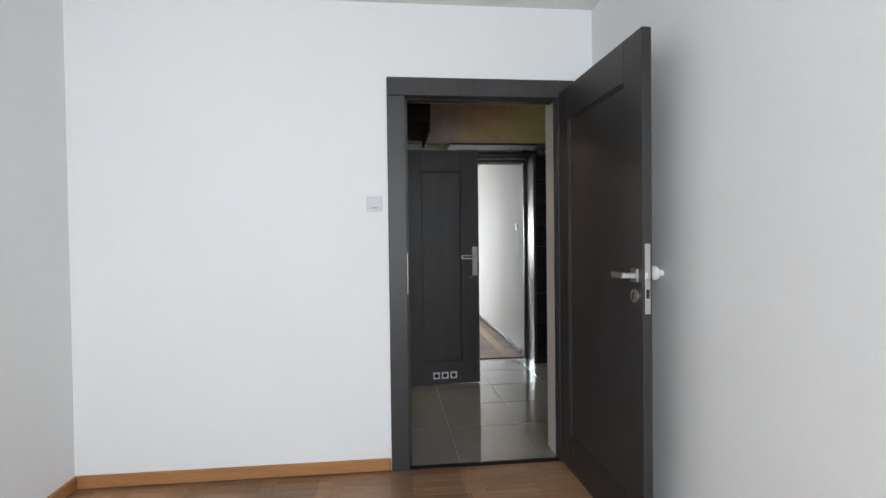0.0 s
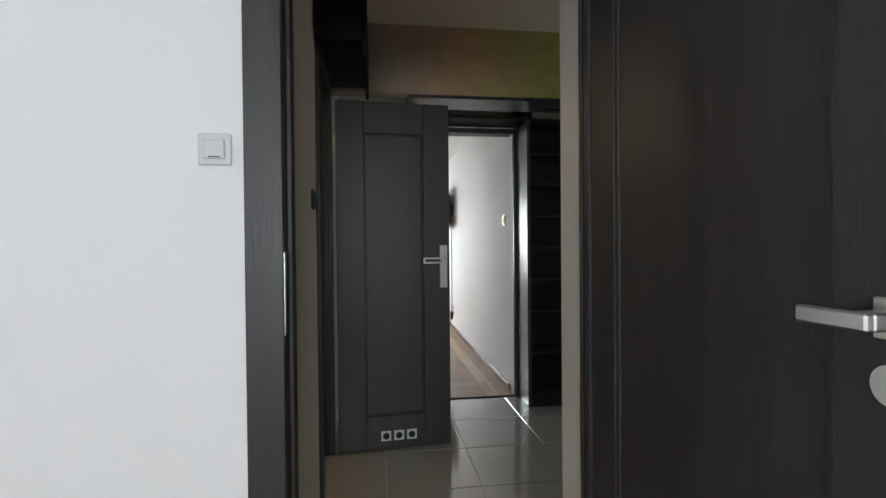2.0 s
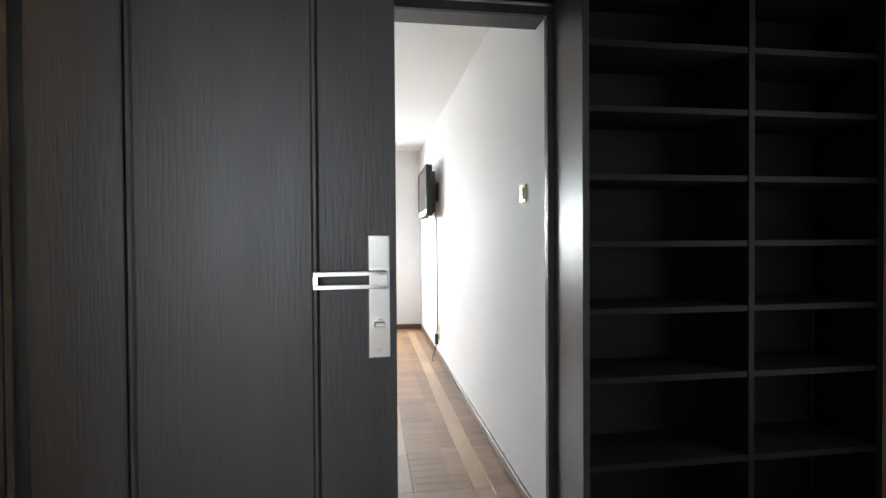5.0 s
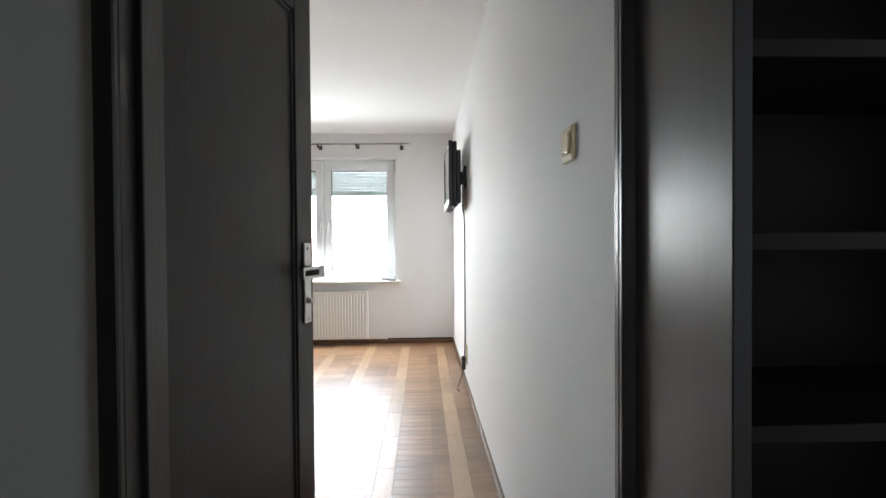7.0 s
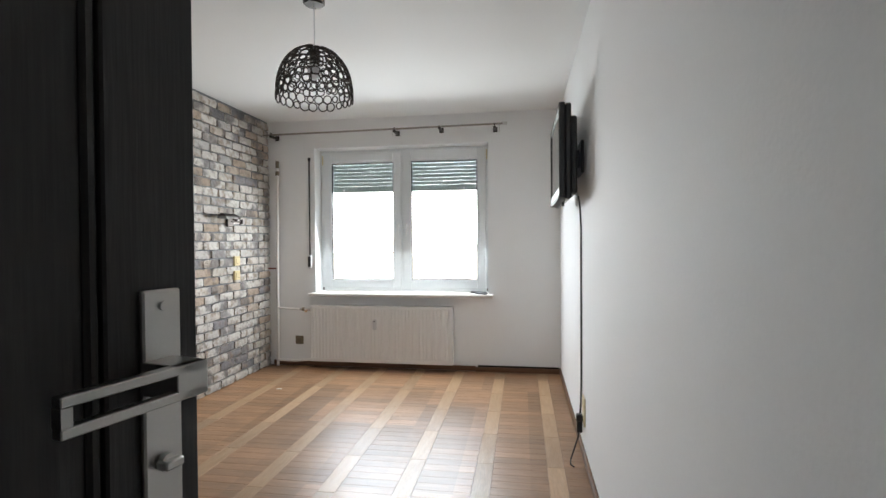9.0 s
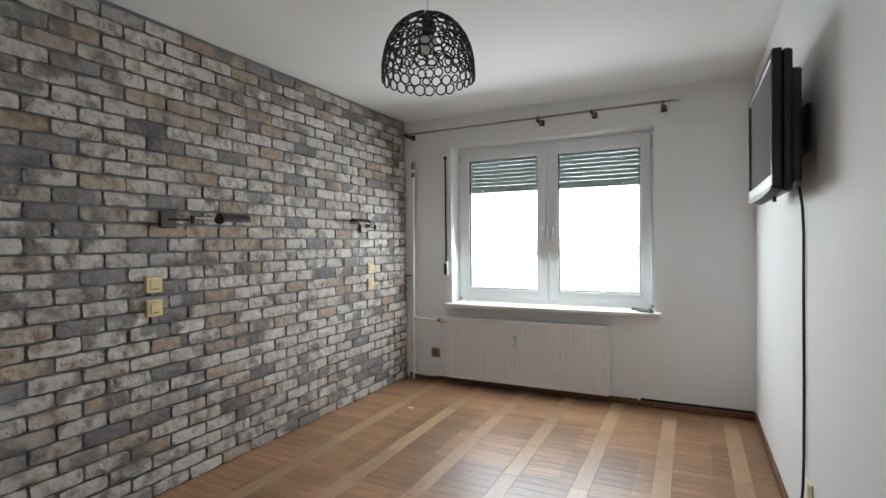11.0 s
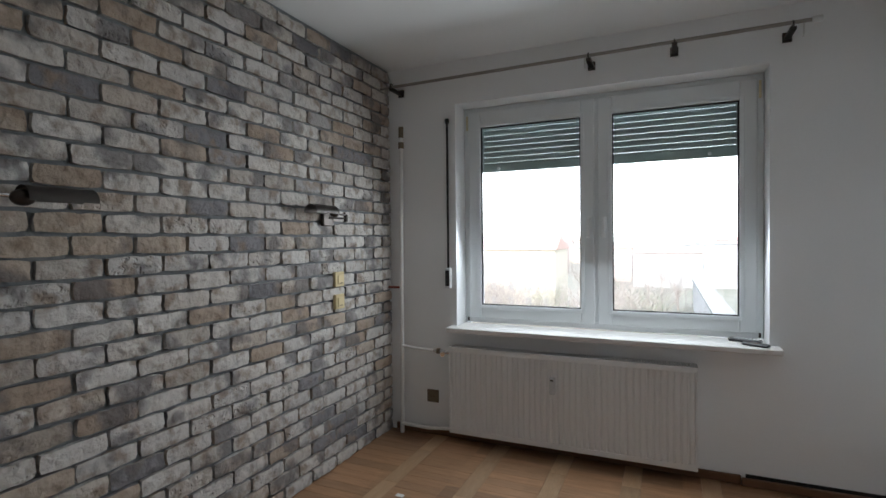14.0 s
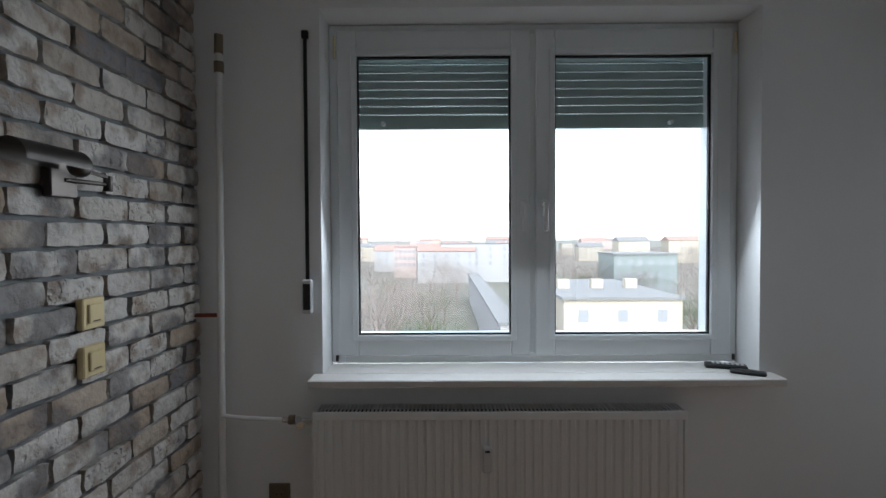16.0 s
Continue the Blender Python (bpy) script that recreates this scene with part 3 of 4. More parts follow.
for vx in (0.27, 0.345, 0.42):
    v = boxes((vx - 0.029, vx + 0.029, -0.004, 0, 0.056, 0.114), bev=0.002)
    vent = part("vent_sleeve", v, M_SILVERPL, leaf_c, "square silver vent sleeve")
    bm = bmesh.new()
    rod(bm, (vx, -0.0055, 0.085), (vx, -0.0035, 0.085), 0.021, 20)
    # raised black disc, colours in the shade inside the sleeve
    part("vent_hole_shade", bm, M_SHADOWGAP, vent)
    bm = torus(bmesh.new(), (vx, -0.005, 0.085), (0, 1, 0), 0.022, 0.003, 20, 6)
    part("vent_rim", bm, M_SILVERPL, vent, smooth=True)
fr = thing("door_frame_bathroom", pose(0.08, 4.40, 0), "dark wenge bathroom door frame in the beige wall", "door frame")
fr["kind"] = "structure"
for a, b in ((4.355, 4.425), (4.955, 5.045)):
    part("architrave", boxes((0.08, 0.098, a, b, 0, 2.035), bev=0.003), M_DOOR, fr, world=True)
part("architrave_head", boxes((0.08, 0.098, 4.355, 5.045, 2.035, 2.10), bev=0.003), M_DOOR, fr, world=True)
for a, b in ((4.40, 4.425), (4.955, 5.0)):
    part("jamb", boxes((-0.055, 0.08, a, b, 0, 2.035), bev=0.002), M_DOOR, fr, world=True)
part("head_jamb", boxes((-0.055, 0.08, 4.425, 4.955, 2.035, 2.06), bev=0.002), M_DOOR, fr, world=True)

# satin leaf of a further door, opened at the end of the hall
leaf_d = thing("door_hall", pose(1.226, 3.705, 0, 0, 0, 74.5), "dark satin flush door standing open in the hall", "door")
part("leaf_body", boxes((0, 0.69, -0.04, 0, 0.008, 2.03), bev=0.006), M_GLOSSDOOR, leaf_d)
for hz in (0.25, 1.78):
    part("hinge", rod(bmesh.new(), (-0.008, -0.03, hz - 0.045), (-0.008, -0.03, hz + 0.045), 0.0075, 12), M_STEEL, leaf_d, "nickel hinge", smooth=True)


# ---- switches and sockets ----
def switch(m, mat, label, category="light switch", group=""):
    """A square plate on the wall plane y=0 that faces -y, with a raised rocker."""
    s = thing("light_switch" if category == "light switch" else "wall_socket", m, label, category, group)
    part("frame", boxes((-0.041, 0.041, -0.009, 0.012 if mat == M_GOLDPL else 0, -0.041, 0.041), bev=0.003), mat, s)
    if category == "light switch":
        r = part("rocker", boxes((-0.026, 0.026, -0.015, -0.009, -0.026, 0.026), bev=0.003), mat, s)
        part("indicator", boxes((-0.014, 0.014, -0.0155, -0.0148, -0.0215, -0.0185)), M_DARKMETAL, r)
    else:
        r = part("socket_well", rod(bmesh.new(), (0, -0.009, 0), (0, -0.012, 0), 0.026, 24), mat, s, smooth=True)
        bm = rod(bmesh.new(), (0.0095, -0.0122, 0), (0.0095, -0.0128, 0), 0.0028, 10)
        rod(bm, (-0.0095, -0.0122, 0), (-0.0095, -0.0128, 0), 0.0028, 10)
        # black dots colour in the shade of the two pin holes
        part("socket_hole_shade", bm, M_SHADOWGAP, r)
    return s


switch(pose(-0.068, YA, 1.447), M_SILVERPL, "silver grey light switch on the white wall")
switch(pose(0.08, 4.215, 1.385, 0, 0, 90), M_BLACKPL, "black light switch on the beige hall wall")
switch(pose(XR, 6.155, 1.385, 0, 0, -90), M_CREAMPL, "cream light switch on the white wall")
for yy, zz in ((8.257, 1.062), (8.257, 0.945), (10.13, 1.05), (10.13, 0.925)):
    switch(pose(XL + 0.012, yy, zz, 0, 0, 90), M_GOLDPL, "pale gold light switch on the brick wall", group="gold switches on the brick wall")
switch(pose(-1.092, YW, 0.252), M_BROWNPL, "brown wall socket beside the radiator", "wall socket")
switch(pose(XR, 8.965, 0.300, 0, 0, -90), M_CREAMPL, "yellowed wall socket below the television", "wall socket")
switch(pose(XR, 8.965, 0.225, 0, 0, -90), M_CREAMPL, "yellowed wall socket below the television", "wall socket")

# ---- hall furniture ----
bk = thing("bookcase", pose(1.44, 5.57, 0), "empty dark brown built-in bookcase beside the door", "bookcase")
X0, YF, YK = 1.428, 5.565, 5.838
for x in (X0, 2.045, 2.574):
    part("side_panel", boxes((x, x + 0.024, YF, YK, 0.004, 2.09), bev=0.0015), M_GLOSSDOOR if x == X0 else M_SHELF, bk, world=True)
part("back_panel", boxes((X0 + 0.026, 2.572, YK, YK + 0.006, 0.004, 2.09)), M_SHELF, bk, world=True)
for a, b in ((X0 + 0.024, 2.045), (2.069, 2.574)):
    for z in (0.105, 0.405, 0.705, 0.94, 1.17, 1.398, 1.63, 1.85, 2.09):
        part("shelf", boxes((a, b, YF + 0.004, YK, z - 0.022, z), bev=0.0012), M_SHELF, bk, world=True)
    part("plinth", boxes((a, b, YF + 0.008, YF + 0.03, 0.004, 0.083)), M_SHELF, bk, world=True)
for a, b in ((X0 - 0.03, X0 + 0.045), (2.0, 2.09)):
    part("post", boxes((a, b, YF + 0.01, YK - 0.02, 2.09, 2.348), bev=0.002), M_SHELF, bk, world=True)
part("header", boxes((0.60, X0, YF, YK - 0.01, 2.083, 2.105), bev=0.002), M_SHELF, bk, "dark board over the doorway", world=True)
solo("ceiling_panel", boxes((0.545, 2.598, 5.112, 5.37, 2.085, 2.104), bev=0.002), M_SOFFIT, "dark polished panel under the plaster bulkhead", "panel")
oc = thing("overhead_cabinet", pose(0.08, 4.33, 2.04), "dark brown wall cabinet high above the bathroom door", "cabinet")
part("body", boxes((0.082, 0.292, 4.33, 5.03, 2.105, 2.335), bev=0.002), M_SHELF, oc, world=True)
part("door", boxes((0.294, 0.312, 4.333, 4.68, 2.04, 2.333), bev=0.002), M_SHELF, oc, world=True)
part("door", boxes((0.294, 0.312, 4.684, 5.03, 2.04, 2.333), bev=0.002), M_SHELF, oc, world=True)

# ---- bathroom ----
wc = thing("toilet", pose(-0.85, 6.46, 0.0), "white wall-hung toilet on honey stone tiles", "toilet")
bm = bmesh.new()
prof = ((0.12, 0.10, 0.16), (0.17, 0.135, 0.30), (0.26, 0.165, 0.44), (0.36, 0.18, 0.52), (0.40, 0.183, 0.53))
rings = []
for z, hw, ln in prof:
    ring = []
    for k in range(28):
        a = 2 * math.pi * k / 28
        c, s = math.cos(a), math.sin(a)
        ring.append(bm.verts.new((hw * abs(c) ** 0.75 * (1 if c > 0 else -1), -ln / 2 + ln / 2 * abs(s) ** 0.75 * (1 if s > 0 else -1), z)))
    rings.append(ring)
for a, b in zip(rings, rings[1:]):
    for k in range(28):
        bm.faces.new((a[k], a[(k + 1) % 28], b[(k + 1) % 28], b[k]))
bm.faces.new(rings[0][::-1]), bm.faces.new(rings[-1])
part("bowl", bm, M_CERAMIC, wc, smooth=True)
bm = bmesh.new()
lid = []
for z, g in ((0.404, 0.985), (0.408, 1.02), (0.432, 1.02), (0.438, 0.97)):
    lid.append([bm.verts.new((0.186 * g * abs(math.cos(2 * math.pi * k / 28)) ** 0.75 * (1 if math.cos(2 * math.pi * k / 28) > 0 else -1),
                              -0.28 + 0.255 * g * abs(math.sin(2 * math.pi * k / 28)) ** 0.75 * (1 if math.sin(2 * math.pi * k / 28) > 0 else -1), z)) for k in range(28)])
for a, b in zip(lid, lid[1:]):
    for k in range(28):
        bm.faces.new((a[k], a[(k + 1) % 28], b[(k + 1) % 28], b[k]))
bm.faces.new(lid[0][::-1]), bm.faces.new(lid[-1])
part("lid", bm, M_CERAMIC, wc, "closed white toilet lid", smooth=True)
fp = thing("flush_plate", pose(-0.85, 6.455, 1.0), "white dual flush plate on the tiled wall", "flush plate")
part("plate", boxes((-0.125, 0.125, -0.012, 0, -0.085, 0.085), bev=0.003), M_WHITEPL, fp)
for cx, r in ((-0.03, 0.05), (0.045, 0.037)):
    part("button", torus(bmesh.new(), (cx, -0.013, 0.005), (0, 1, 0), r, 0.0025, 28, 6), M_SILVERPL, fp, smooth=True)
for sx, sy in ((-0.82, 5.9), (-0.5, 5.9)):
    s = thing("ceiling_spot", pose(sx, sy, CBATH), "lit round recessed ceiling spot", "ceiling light", "bathroom spots")
    part("ring", torus(bmesh.new(), (0, 0, -0.004), (0, 0, 1), 0.042, 0.006, 24, 6), M_CHROME, s, smooth=True)
    part("lens", rod(bmesh.new(), (0, 0, -0.006), (0, 0, 0), 0.036, 20), M_SPOT, s)
sh = thing("shower_enclosure", pose(-0.30, 5.50, 0), "glass shower enclosure with brass profiles", "shower")
part("tray", boxes((-0.32, -0.05, 5.50, 6.44, 0.004, 0.09), bev=0.01), M_CERAMIC, sh, world=True)
g = part("glass_panel", boxes((-0.304, -0.298, 5.52, 6.44, 0.09, 1.95)), M_GLASS, sh, world=True)
part("profile", boxes((-0.312, -0.29, 5.50, 5.52, 0.09, 1.95), bev=0.002), M_BRASS, sh, "polished brass profile", world=True)
bm = rod(bmesh.new(), (-0.33, 5.56, 0.95), (-0.33, 5.56, 1.15), 0.009, 12)
rod(bm, (-0.33, 5.56, 0.97), (-0.304, 5.56, 0.97), 0.006, 10), rod(bm, (-0.33, 5.56, 1.13), (-0.304, 5.56, 1.13), 0.006, 10)
part("handle", bm, M_BRASS, sh, "brass bar handle", world=True, smooth=True)

# ---- window of the brick room ----
WY0, WY1 = 10.885, 10.955
win = thing("window_1", pose(-0.08, WY0, 0.72), "white plastic double casement window", "window")
win["kind"] = "structure"
part("window_frame", boxes((-0.918, -0.862, WY0 + 0.012, WY1, 0.722, 2.116), (0.708, 0.761, WY0 + 0.012, WY1, 0.722, 2.116), (-0.862, 0.708, WY0 + 0.012, WY1, 0.722, 0.765),
                          (-0.862, 0.708, WY0 + 0.012, WY1, 2.075, 2.116), (-0.122, -0.042, WY0 + 0.012, WY1, 0.765, 2.075), bev=0.003), M_PVC, win, world=True)
for a, b, ga, gb, hx in ((-0.885, -0.094, -0.805, -0.172, -0.122), (-0.072, 0.731, 0.007, 0.650, -0.036)):
    z0, z1, g0, g1 = 0.752, 2.09, 0.838, 1.988
    s = part("sash", boxes((a, ga, WY0, WY0 + 0.06, z0, z1), (gb, b, WY0, WY0 + 0.06, z0, z1), (ga, gb, WY0, WY0 + 0.06, z0, g0), (ga, gb, WY0, WY0 + 0.06, g1, z1), bev=0.004), M_PVC, win, world=True)
    w = 0.007
    part("gasket", boxes((ga, ga + w, WY0 + 0.012, WY0 + 0.03, g0, g1), (gb - w, gb, WY0 + 0.012, WY0 + 0.03, g0, g1), (ga + w, gb - w, WY0 + 0.012, WY0 + 0.03, g0, g0 + w), (ga + w, gb - w, WY0 + 0.012, WY0 + 0.03, g1 - w, g1)), M_RUBBER, s, "black rubber gasket", world=True)
    for ww, off in ((0.022, 0.0),):
        part("bead", boxes((ga - ww, ga, WY0 - 0.006, WY0 - 0.001, g0 - ww, g1 + ww), (gb, gb + ww, WY0 - 0.006, WY0 - 0.001, g0 - ww, g1 + ww), (ga, gb, WY0 - 0.006, WY0 - 0.001, g0 - ww, g0), (ga, gb, WY0 - 0.006, WY0 - 0.001, g1, g1 + ww), bev=0.002), M_PVC, s, world=True)
    pane = part("pane", boxes((ga + 0.001, gb - 0.001, WY0 + 0.02, WY0 + 0.026, g0 + 0.001, g1 - 0.001)), M_GLASS, s, world=True)
    pane.visible_shadow = False
    hb = boxes((hx - 0.013, hx + 0.013, WY0 - 0.012, WY0, 1.325, 1.395), bev=0.004)
    hh = part("handle_base", hb, M_WHITEPL, s, world=True)
    part("handle", boxes((hx - 0.009, hx + 0.009, WY0 - 0.045, WY0 - 0.012, 1.365, 1.385), (hx - 0.0095, hx + 0.0095, WY0 - 0.052, WY0 - 0.038, 1.265, 1.385), bev=0.004), M_WHITEPL, hh, world=True)
for hx, hz in ((-0.893, 2.02), (0.742, 2.03), (-0.893, 0.745), (0.742, 0.745)):
    part("hinge", rod(bmesh.new(), (hx, WY0 - 0.004, hz - (0.045 if hz > 1 else 0.012)), (hx, WY0 - 0.004, hz + (0.045 if hz > 1 else 0.012)), 0.006, 10), M_CREAMPL if hz > 1 else M_DARKMETAL, win, "window hinge", world=True, smooth=True)
solo("window_sill", boxes((-0.955, 0.808, 10.645, YW - 0.001, 0.690, 0.719), (-0.917, 0.760, YW - 0.001, WY0 + 0.012, 0.692, 0.719), bev=0.004), M_SILL, "cream stone window sill above the radiator", "window sill")
solo("outer_sill", boxes((-0.95, 0.79, 11.02, 11.24, 0.775, 0.79), bev=0.002), M_PVC, "white metal outer window sill", "window sill")


def roller_shutter(xa, xb, knob):
    """Half-lowered shutter: thin slats held apart by short tabs, so that daylight shows as dotted lines."""
    s = thing("roller_shutter", pose((xa + xb) / 2, 11.0, 1.70), "grey green roller shutter lowered over the upper pane", "roller shutter", "window shutters")
    z = 1.705
    part("end_bar", boxes((xa, xb, 10.975, 10.992, z, z + 0.062), bev=0.004), M_SHUTTER, s, world=True)
    part("stop_knob", rod(bmesh.new(), (knob, 10.975, z + 0.022), (knob, 10.955, z + 0.022), 0.009, 14), M_WHITEPL, s, world=True, smooth=True)
    z += 0.0655
    while z < 2.02:
        part("slat", boxes((xa, xb, 10.977, 10.99, z, z + 0.0322), bev=0.003), M_SHUTTER, s, world=True)
        bm = bmesh.new()
        x = xa
        while x < xb - 0.01:
            box(bm, x, x + 0.0135, 10.981, 10.987, z - 0.0034, z + 0.0005)
            x += 0.019
        part("slat_tabs", bm, M_SHUTTER, s, world=True)
        z += 0.0355
    return s


roller_shutter(-0.86, -0.125, -0.705)
roller_shutter(-0.045, 0.66, 0.515)
for xa, xb in ((-0.90, -0.862), (0.66, 0.72), (-0.125, -0.045)):
    solo("shutter_rail", boxes((xa, xb, 10.958, 11.01, 0.79, 2.118), bev=0.002), M_PVC, "white vertical guide rail of the shutter", "rail", "shutter rails")
st = thing("shutter_strap", pose(-0.972, YW, 0.95), "dark shutter pull strap with winder on the wall", "shutter strap")
part("strap", boxes((-0.979, -0.965, YW - 0.012, YW - 0.009, 1.07, 2.02)), M_BLACKPL, st, world=True)
part("winder_box", boxes((-0.992, -0.952, YW - 0.026, YW, 0.955, 1.085), bev=0.006), M_SILVERPL, st, "grey winder box", world=True)
part("winder_face", boxes((-0.986, -0.958, YW - 0.030, YW - 0.0265, 0.97, 1.07), bev=0.002), M_BLACKPL, st, world=True)
part("guide", boxes((-0.985, -0.96, YW - 0.016, YW, 2.0, 2.03), bev=0.003), M_BLACKPL, st, world=True)
rc = thing("remote_control", pose(0.665, 10.80, 0.7195, 0, 0, 68), "black television remote lying on the window sill", "remote control")
part("body", boxes((-0.022, 0.022, -0.075, 0.075, 0, 0.018), bev=0.005), M_BLACKPL, rc)
bm = bmesh.new()
for i in range(3):
    for j in range(7):
        box(bm, -0.015 + i * 0.011, -0.007 + i * 0.011, -0.062 + j * 0.017, -0.053 + j * 0.017, 0.018, 0.0198)
part("buttons", bm, M_SILVERPL, rc)
rc2 = thing("remote_control", pose(0.70, 10.71, 0.7195, 0, 0, 60), "small black remote lying on the window sill", "remote control")
part("body", boxes((-0.02, 0.02, -0.06, 0.06, 0, 0.015), bev=0.005), M_BLACKPL, rc2)
part("button_pad", boxes((-0.013, 0.013, -0.03, 0.045, 0.015, 0.0165), bev=0.0006), M_DARKMETAL, rc2)

solo("paper_scrap", boxes((-0.93, -0.89, 9.95, 9.975, 0.0005, 0.004), bev=0.0008), M_WHITEPL, "small white paper scrap on the parquet", "paper scrap")

# ---- radiator and pipes ----
ra = thing("radiator", pose(-0.25, YW, 0.07), "white ribbed panel radiator under the window", "radiator")
RX0, RX1, RY0, RY1, RZ0, RZ1 = -0.935, 0.440, 10.640, 10.735, 0.070, 0.603
bm = bmesh.new()
nr, cols = 41, []
x = RX0 + 0.012
step = (RX1 - RX0 - 0.024) / nr
for i in range(nr):
    for dx, dy in ((0.0, 0.007), (0.22, 0.007), (0.36, 0.0), (0.86, 0.0)):
        cols.append((x + (i + dx) * step, RY0 + dy))
cols.append((RX1 - 0.012, RY0 + 0.007))
lo = [bm.verts.new((a, b, RZ0 + 0.03)) for a, b in cols]
hi = [bm.verts.new((a, b, RZ1 - 0.03)) for a, b in cols]
for k in range(len(cols) - 1):
    bm.faces.new((lo[k], lo[k + 1], hi[k + 1], hi[k]))
part("front_panel", bm, M_RAD, ra, world=True)
part("front_frame", boxes((RX0, RX1, RY0 - 0.001, RY0 + 0.012, RZ1 - 0.031, RZ1), (RX0, RX1, RY0 - 0.001, RY0 + 0.012, RZ0, RZ0 + 0.031), (RX0, RX0 + 0.0125, RY0 - 0.001, RY0 + 0.012, RZ0 + 0.031, RZ1 - 0.031), (RX1 - 0.0125, RX1, RY0 - 0.001, RY0 + 0.012, RZ0 + 0.031, RZ1 - 0.031), bev=0.002), M_RAD, ra, world=True)
for a in (RX0, RX1 - 0.003):
    part("side_cover", boxes((a, a + 0.003, RY0 + 0.013, RY1, RZ0, RZ1 - 0.002)), M_RAD, ra, world=True)
part("core", boxes((RX0 + 0.02, RX1 - 0.02, RY0 + 0.03, RY1 - 0.005, RZ0 + 0.02, RZ1 - 0.02)), M_DARKMETAL, ra, world=True)
bm = bmesh.new()
for k in range(92):
    gx = RX0 + 0.006 + k * (RX1 - RX0 - 0.012) / 92
    box(bm, gx, gx + 0.006, RY0 + 0.013, RY1 - 0.002, RZ1 - 0.006, RZ1 - 0.001)
box(bm, RX0 + 0.003, RX1 - 0.003, RY1 - 0.002, RY1, RZ1 - 0.014, RZ1)
part("top_grille", bm, M_RAD, ra, "white slotted radiator top grille", world=True)
bm = boxes((-0.312, -0.277, RY0 - 0.024, RY0 - 0.001, 0.385, 0.482), bev=0.006)
hm = part("heat_meter", bm, M_SILVERPL, ra, "white heat cost meter", world=True)
part("meter_display", boxes((-0.303, -0.286, RY0 - 0.0255, RY0 - 0.0235, 0.462, 0.470)), M_DARKMETAL, hm, world=True)
pp = thing("heating_pipe", pose(-1.295, 10.70, 0), "white painted heating riser pipe in the corner", "pipe")
part("riser", rod(bmesh.new(), (-1.297, 10.695, -0.003), (-1.283, 10.695, 1.93), 0.0135, 16), M_PIPE, pp, world=True, smooth=True)
part("vent_cap", rod(rod(bmesh.new(), (-1.283, 10.695, 1.93), (-1.282, 10.695, 2.0), 0.016, 14), (-1.283, 10.695, 1.86), (-1.283, 10.695, 1.90), 0.018, 14), M_BROWNPL, pp, "dark brown air vent cap", world=True, smooth=True)
bm = tube(bmesh.new(), [(-1.29, 10.69, 0.575), (-1.2, 10.69, 0.565), (-1.06, 10.688, 0.56)], 0.0085, 10)
part("supply_pipe", bm, M_PIPE, pp, world=True, smooth=True)
bm = tube(bmesh.new(), [(-1.295, 10.69, 0.062), (-1.1, 10.69, 0.058), (-0.94, 10.69, 0.075)], 0.011, 10)
part("return_pipe", bm, M_PIPE, pp, world=True, smooth=True)
part("pipe_clip", boxes((-1.388, -1.282, 10.688, 10.702, 0.948, 0.962), bev=0.002), M_RUST, pp, "rusty pipe clip", world=True)
vv = rod(rod(bmesh.new(), (-1.06, 10.688, 0.56), (-0.93, 10.688, 0.553), 0.011, 14), (-1.005, 10.688, 0.56), (-0.985, 10.655, 0.548), 0.016, 14)
va = part("valve", vv, M_CHROME, pp, "chrome radiator valve", world=True, smooth=True)
part("valve_cap", rod(bmesh.new(), (-1.035, 10.688, 0.56), (-1.015, 10.688, 0.56), 0.018, 14), M_BROWNPL, va, world=True, smooth=True)

# ---- curtain rod ----
cr = thing("curtain_rod", pose(-0.2, 10.61, 2.25), "thin grey curtain rod on brackets above the window", "curtain rod")
part("rod", rod(bmesh.new(), (XL + 0.01, 10.61, 2.236), (0.915, 10.61, 2.252), 0.009, 14), M_RODMETAL, cr, world=True, smooth=True)
part("finial", rod(bmesh.new(), (0.905, 10.61, 2.252), (0.945, 10.61, 2.253), 0.014, 14), M_STEEL, cr, world=True, smooth=True)
for bx, dz in ((-1.30, 0.0), (-0.085, 0.0), (0.335, 0.012), (0.833, 0.0)):
    bm = boxes((bx - 0.02, bx + 0.02, YW - 0.012, YW, 2.205 + dz, 2.252 + dz), (bx - 0.013, bx + 0.013, 10.60, YW - 0.012, 2.215 + dz, 2.232 + dz), bev=0.002)
    part("bracket", bm, M_DARKMETAL, cr, "dark metal wall bracket", world=True)
    part("rod_clip", torus(bmesh.new(), (bx, 10.61, 2.245), (1, 0, 0), 0.013, 0.004, 16, 6), M_DARKMETAL, cr, world=True, smooth=True)
for bx in (-0.105, 0.875):
    bm = rod(rod(bmesh.new(), (bx, 10.61, 2.24), (bx, 10.61, 2.195), 0.0035, 8), (bx, 10.61, 2.195), (bx, 10.625, 2.185), 0.0035, 8)
    part("hook", bm, M_STEEL, cr, world=True, smooth=True)

# ---- pendant lamp ----
pl = thing("pendant_lamp", pose(0.085, 8.425, CB), "dark pendant lamp with a dome of metal rings", "pendant lamp")
part("ceiling_rose", rod(rod(bmesh.new(), (0, 0, -0.028), (0, 0, 0), 0.052, 28), (0, 0, -0.036), (0, 0, -0.028), 0.044, 28), M_DARKMETAL, pl, "dark metal ceiling rose", smooth=True)
part("cord", rod(bmesh.new(), (0, 0, -0.245), (0, 0, -0.03), 0.0025, 8), M_SILVERPL, pl)
part("socket", rod(bmesh.new(), (0, 0, -0.325), (0, 0, -0.24), 0.024, 18), M_DARKMETAL, pl, smooth=True)
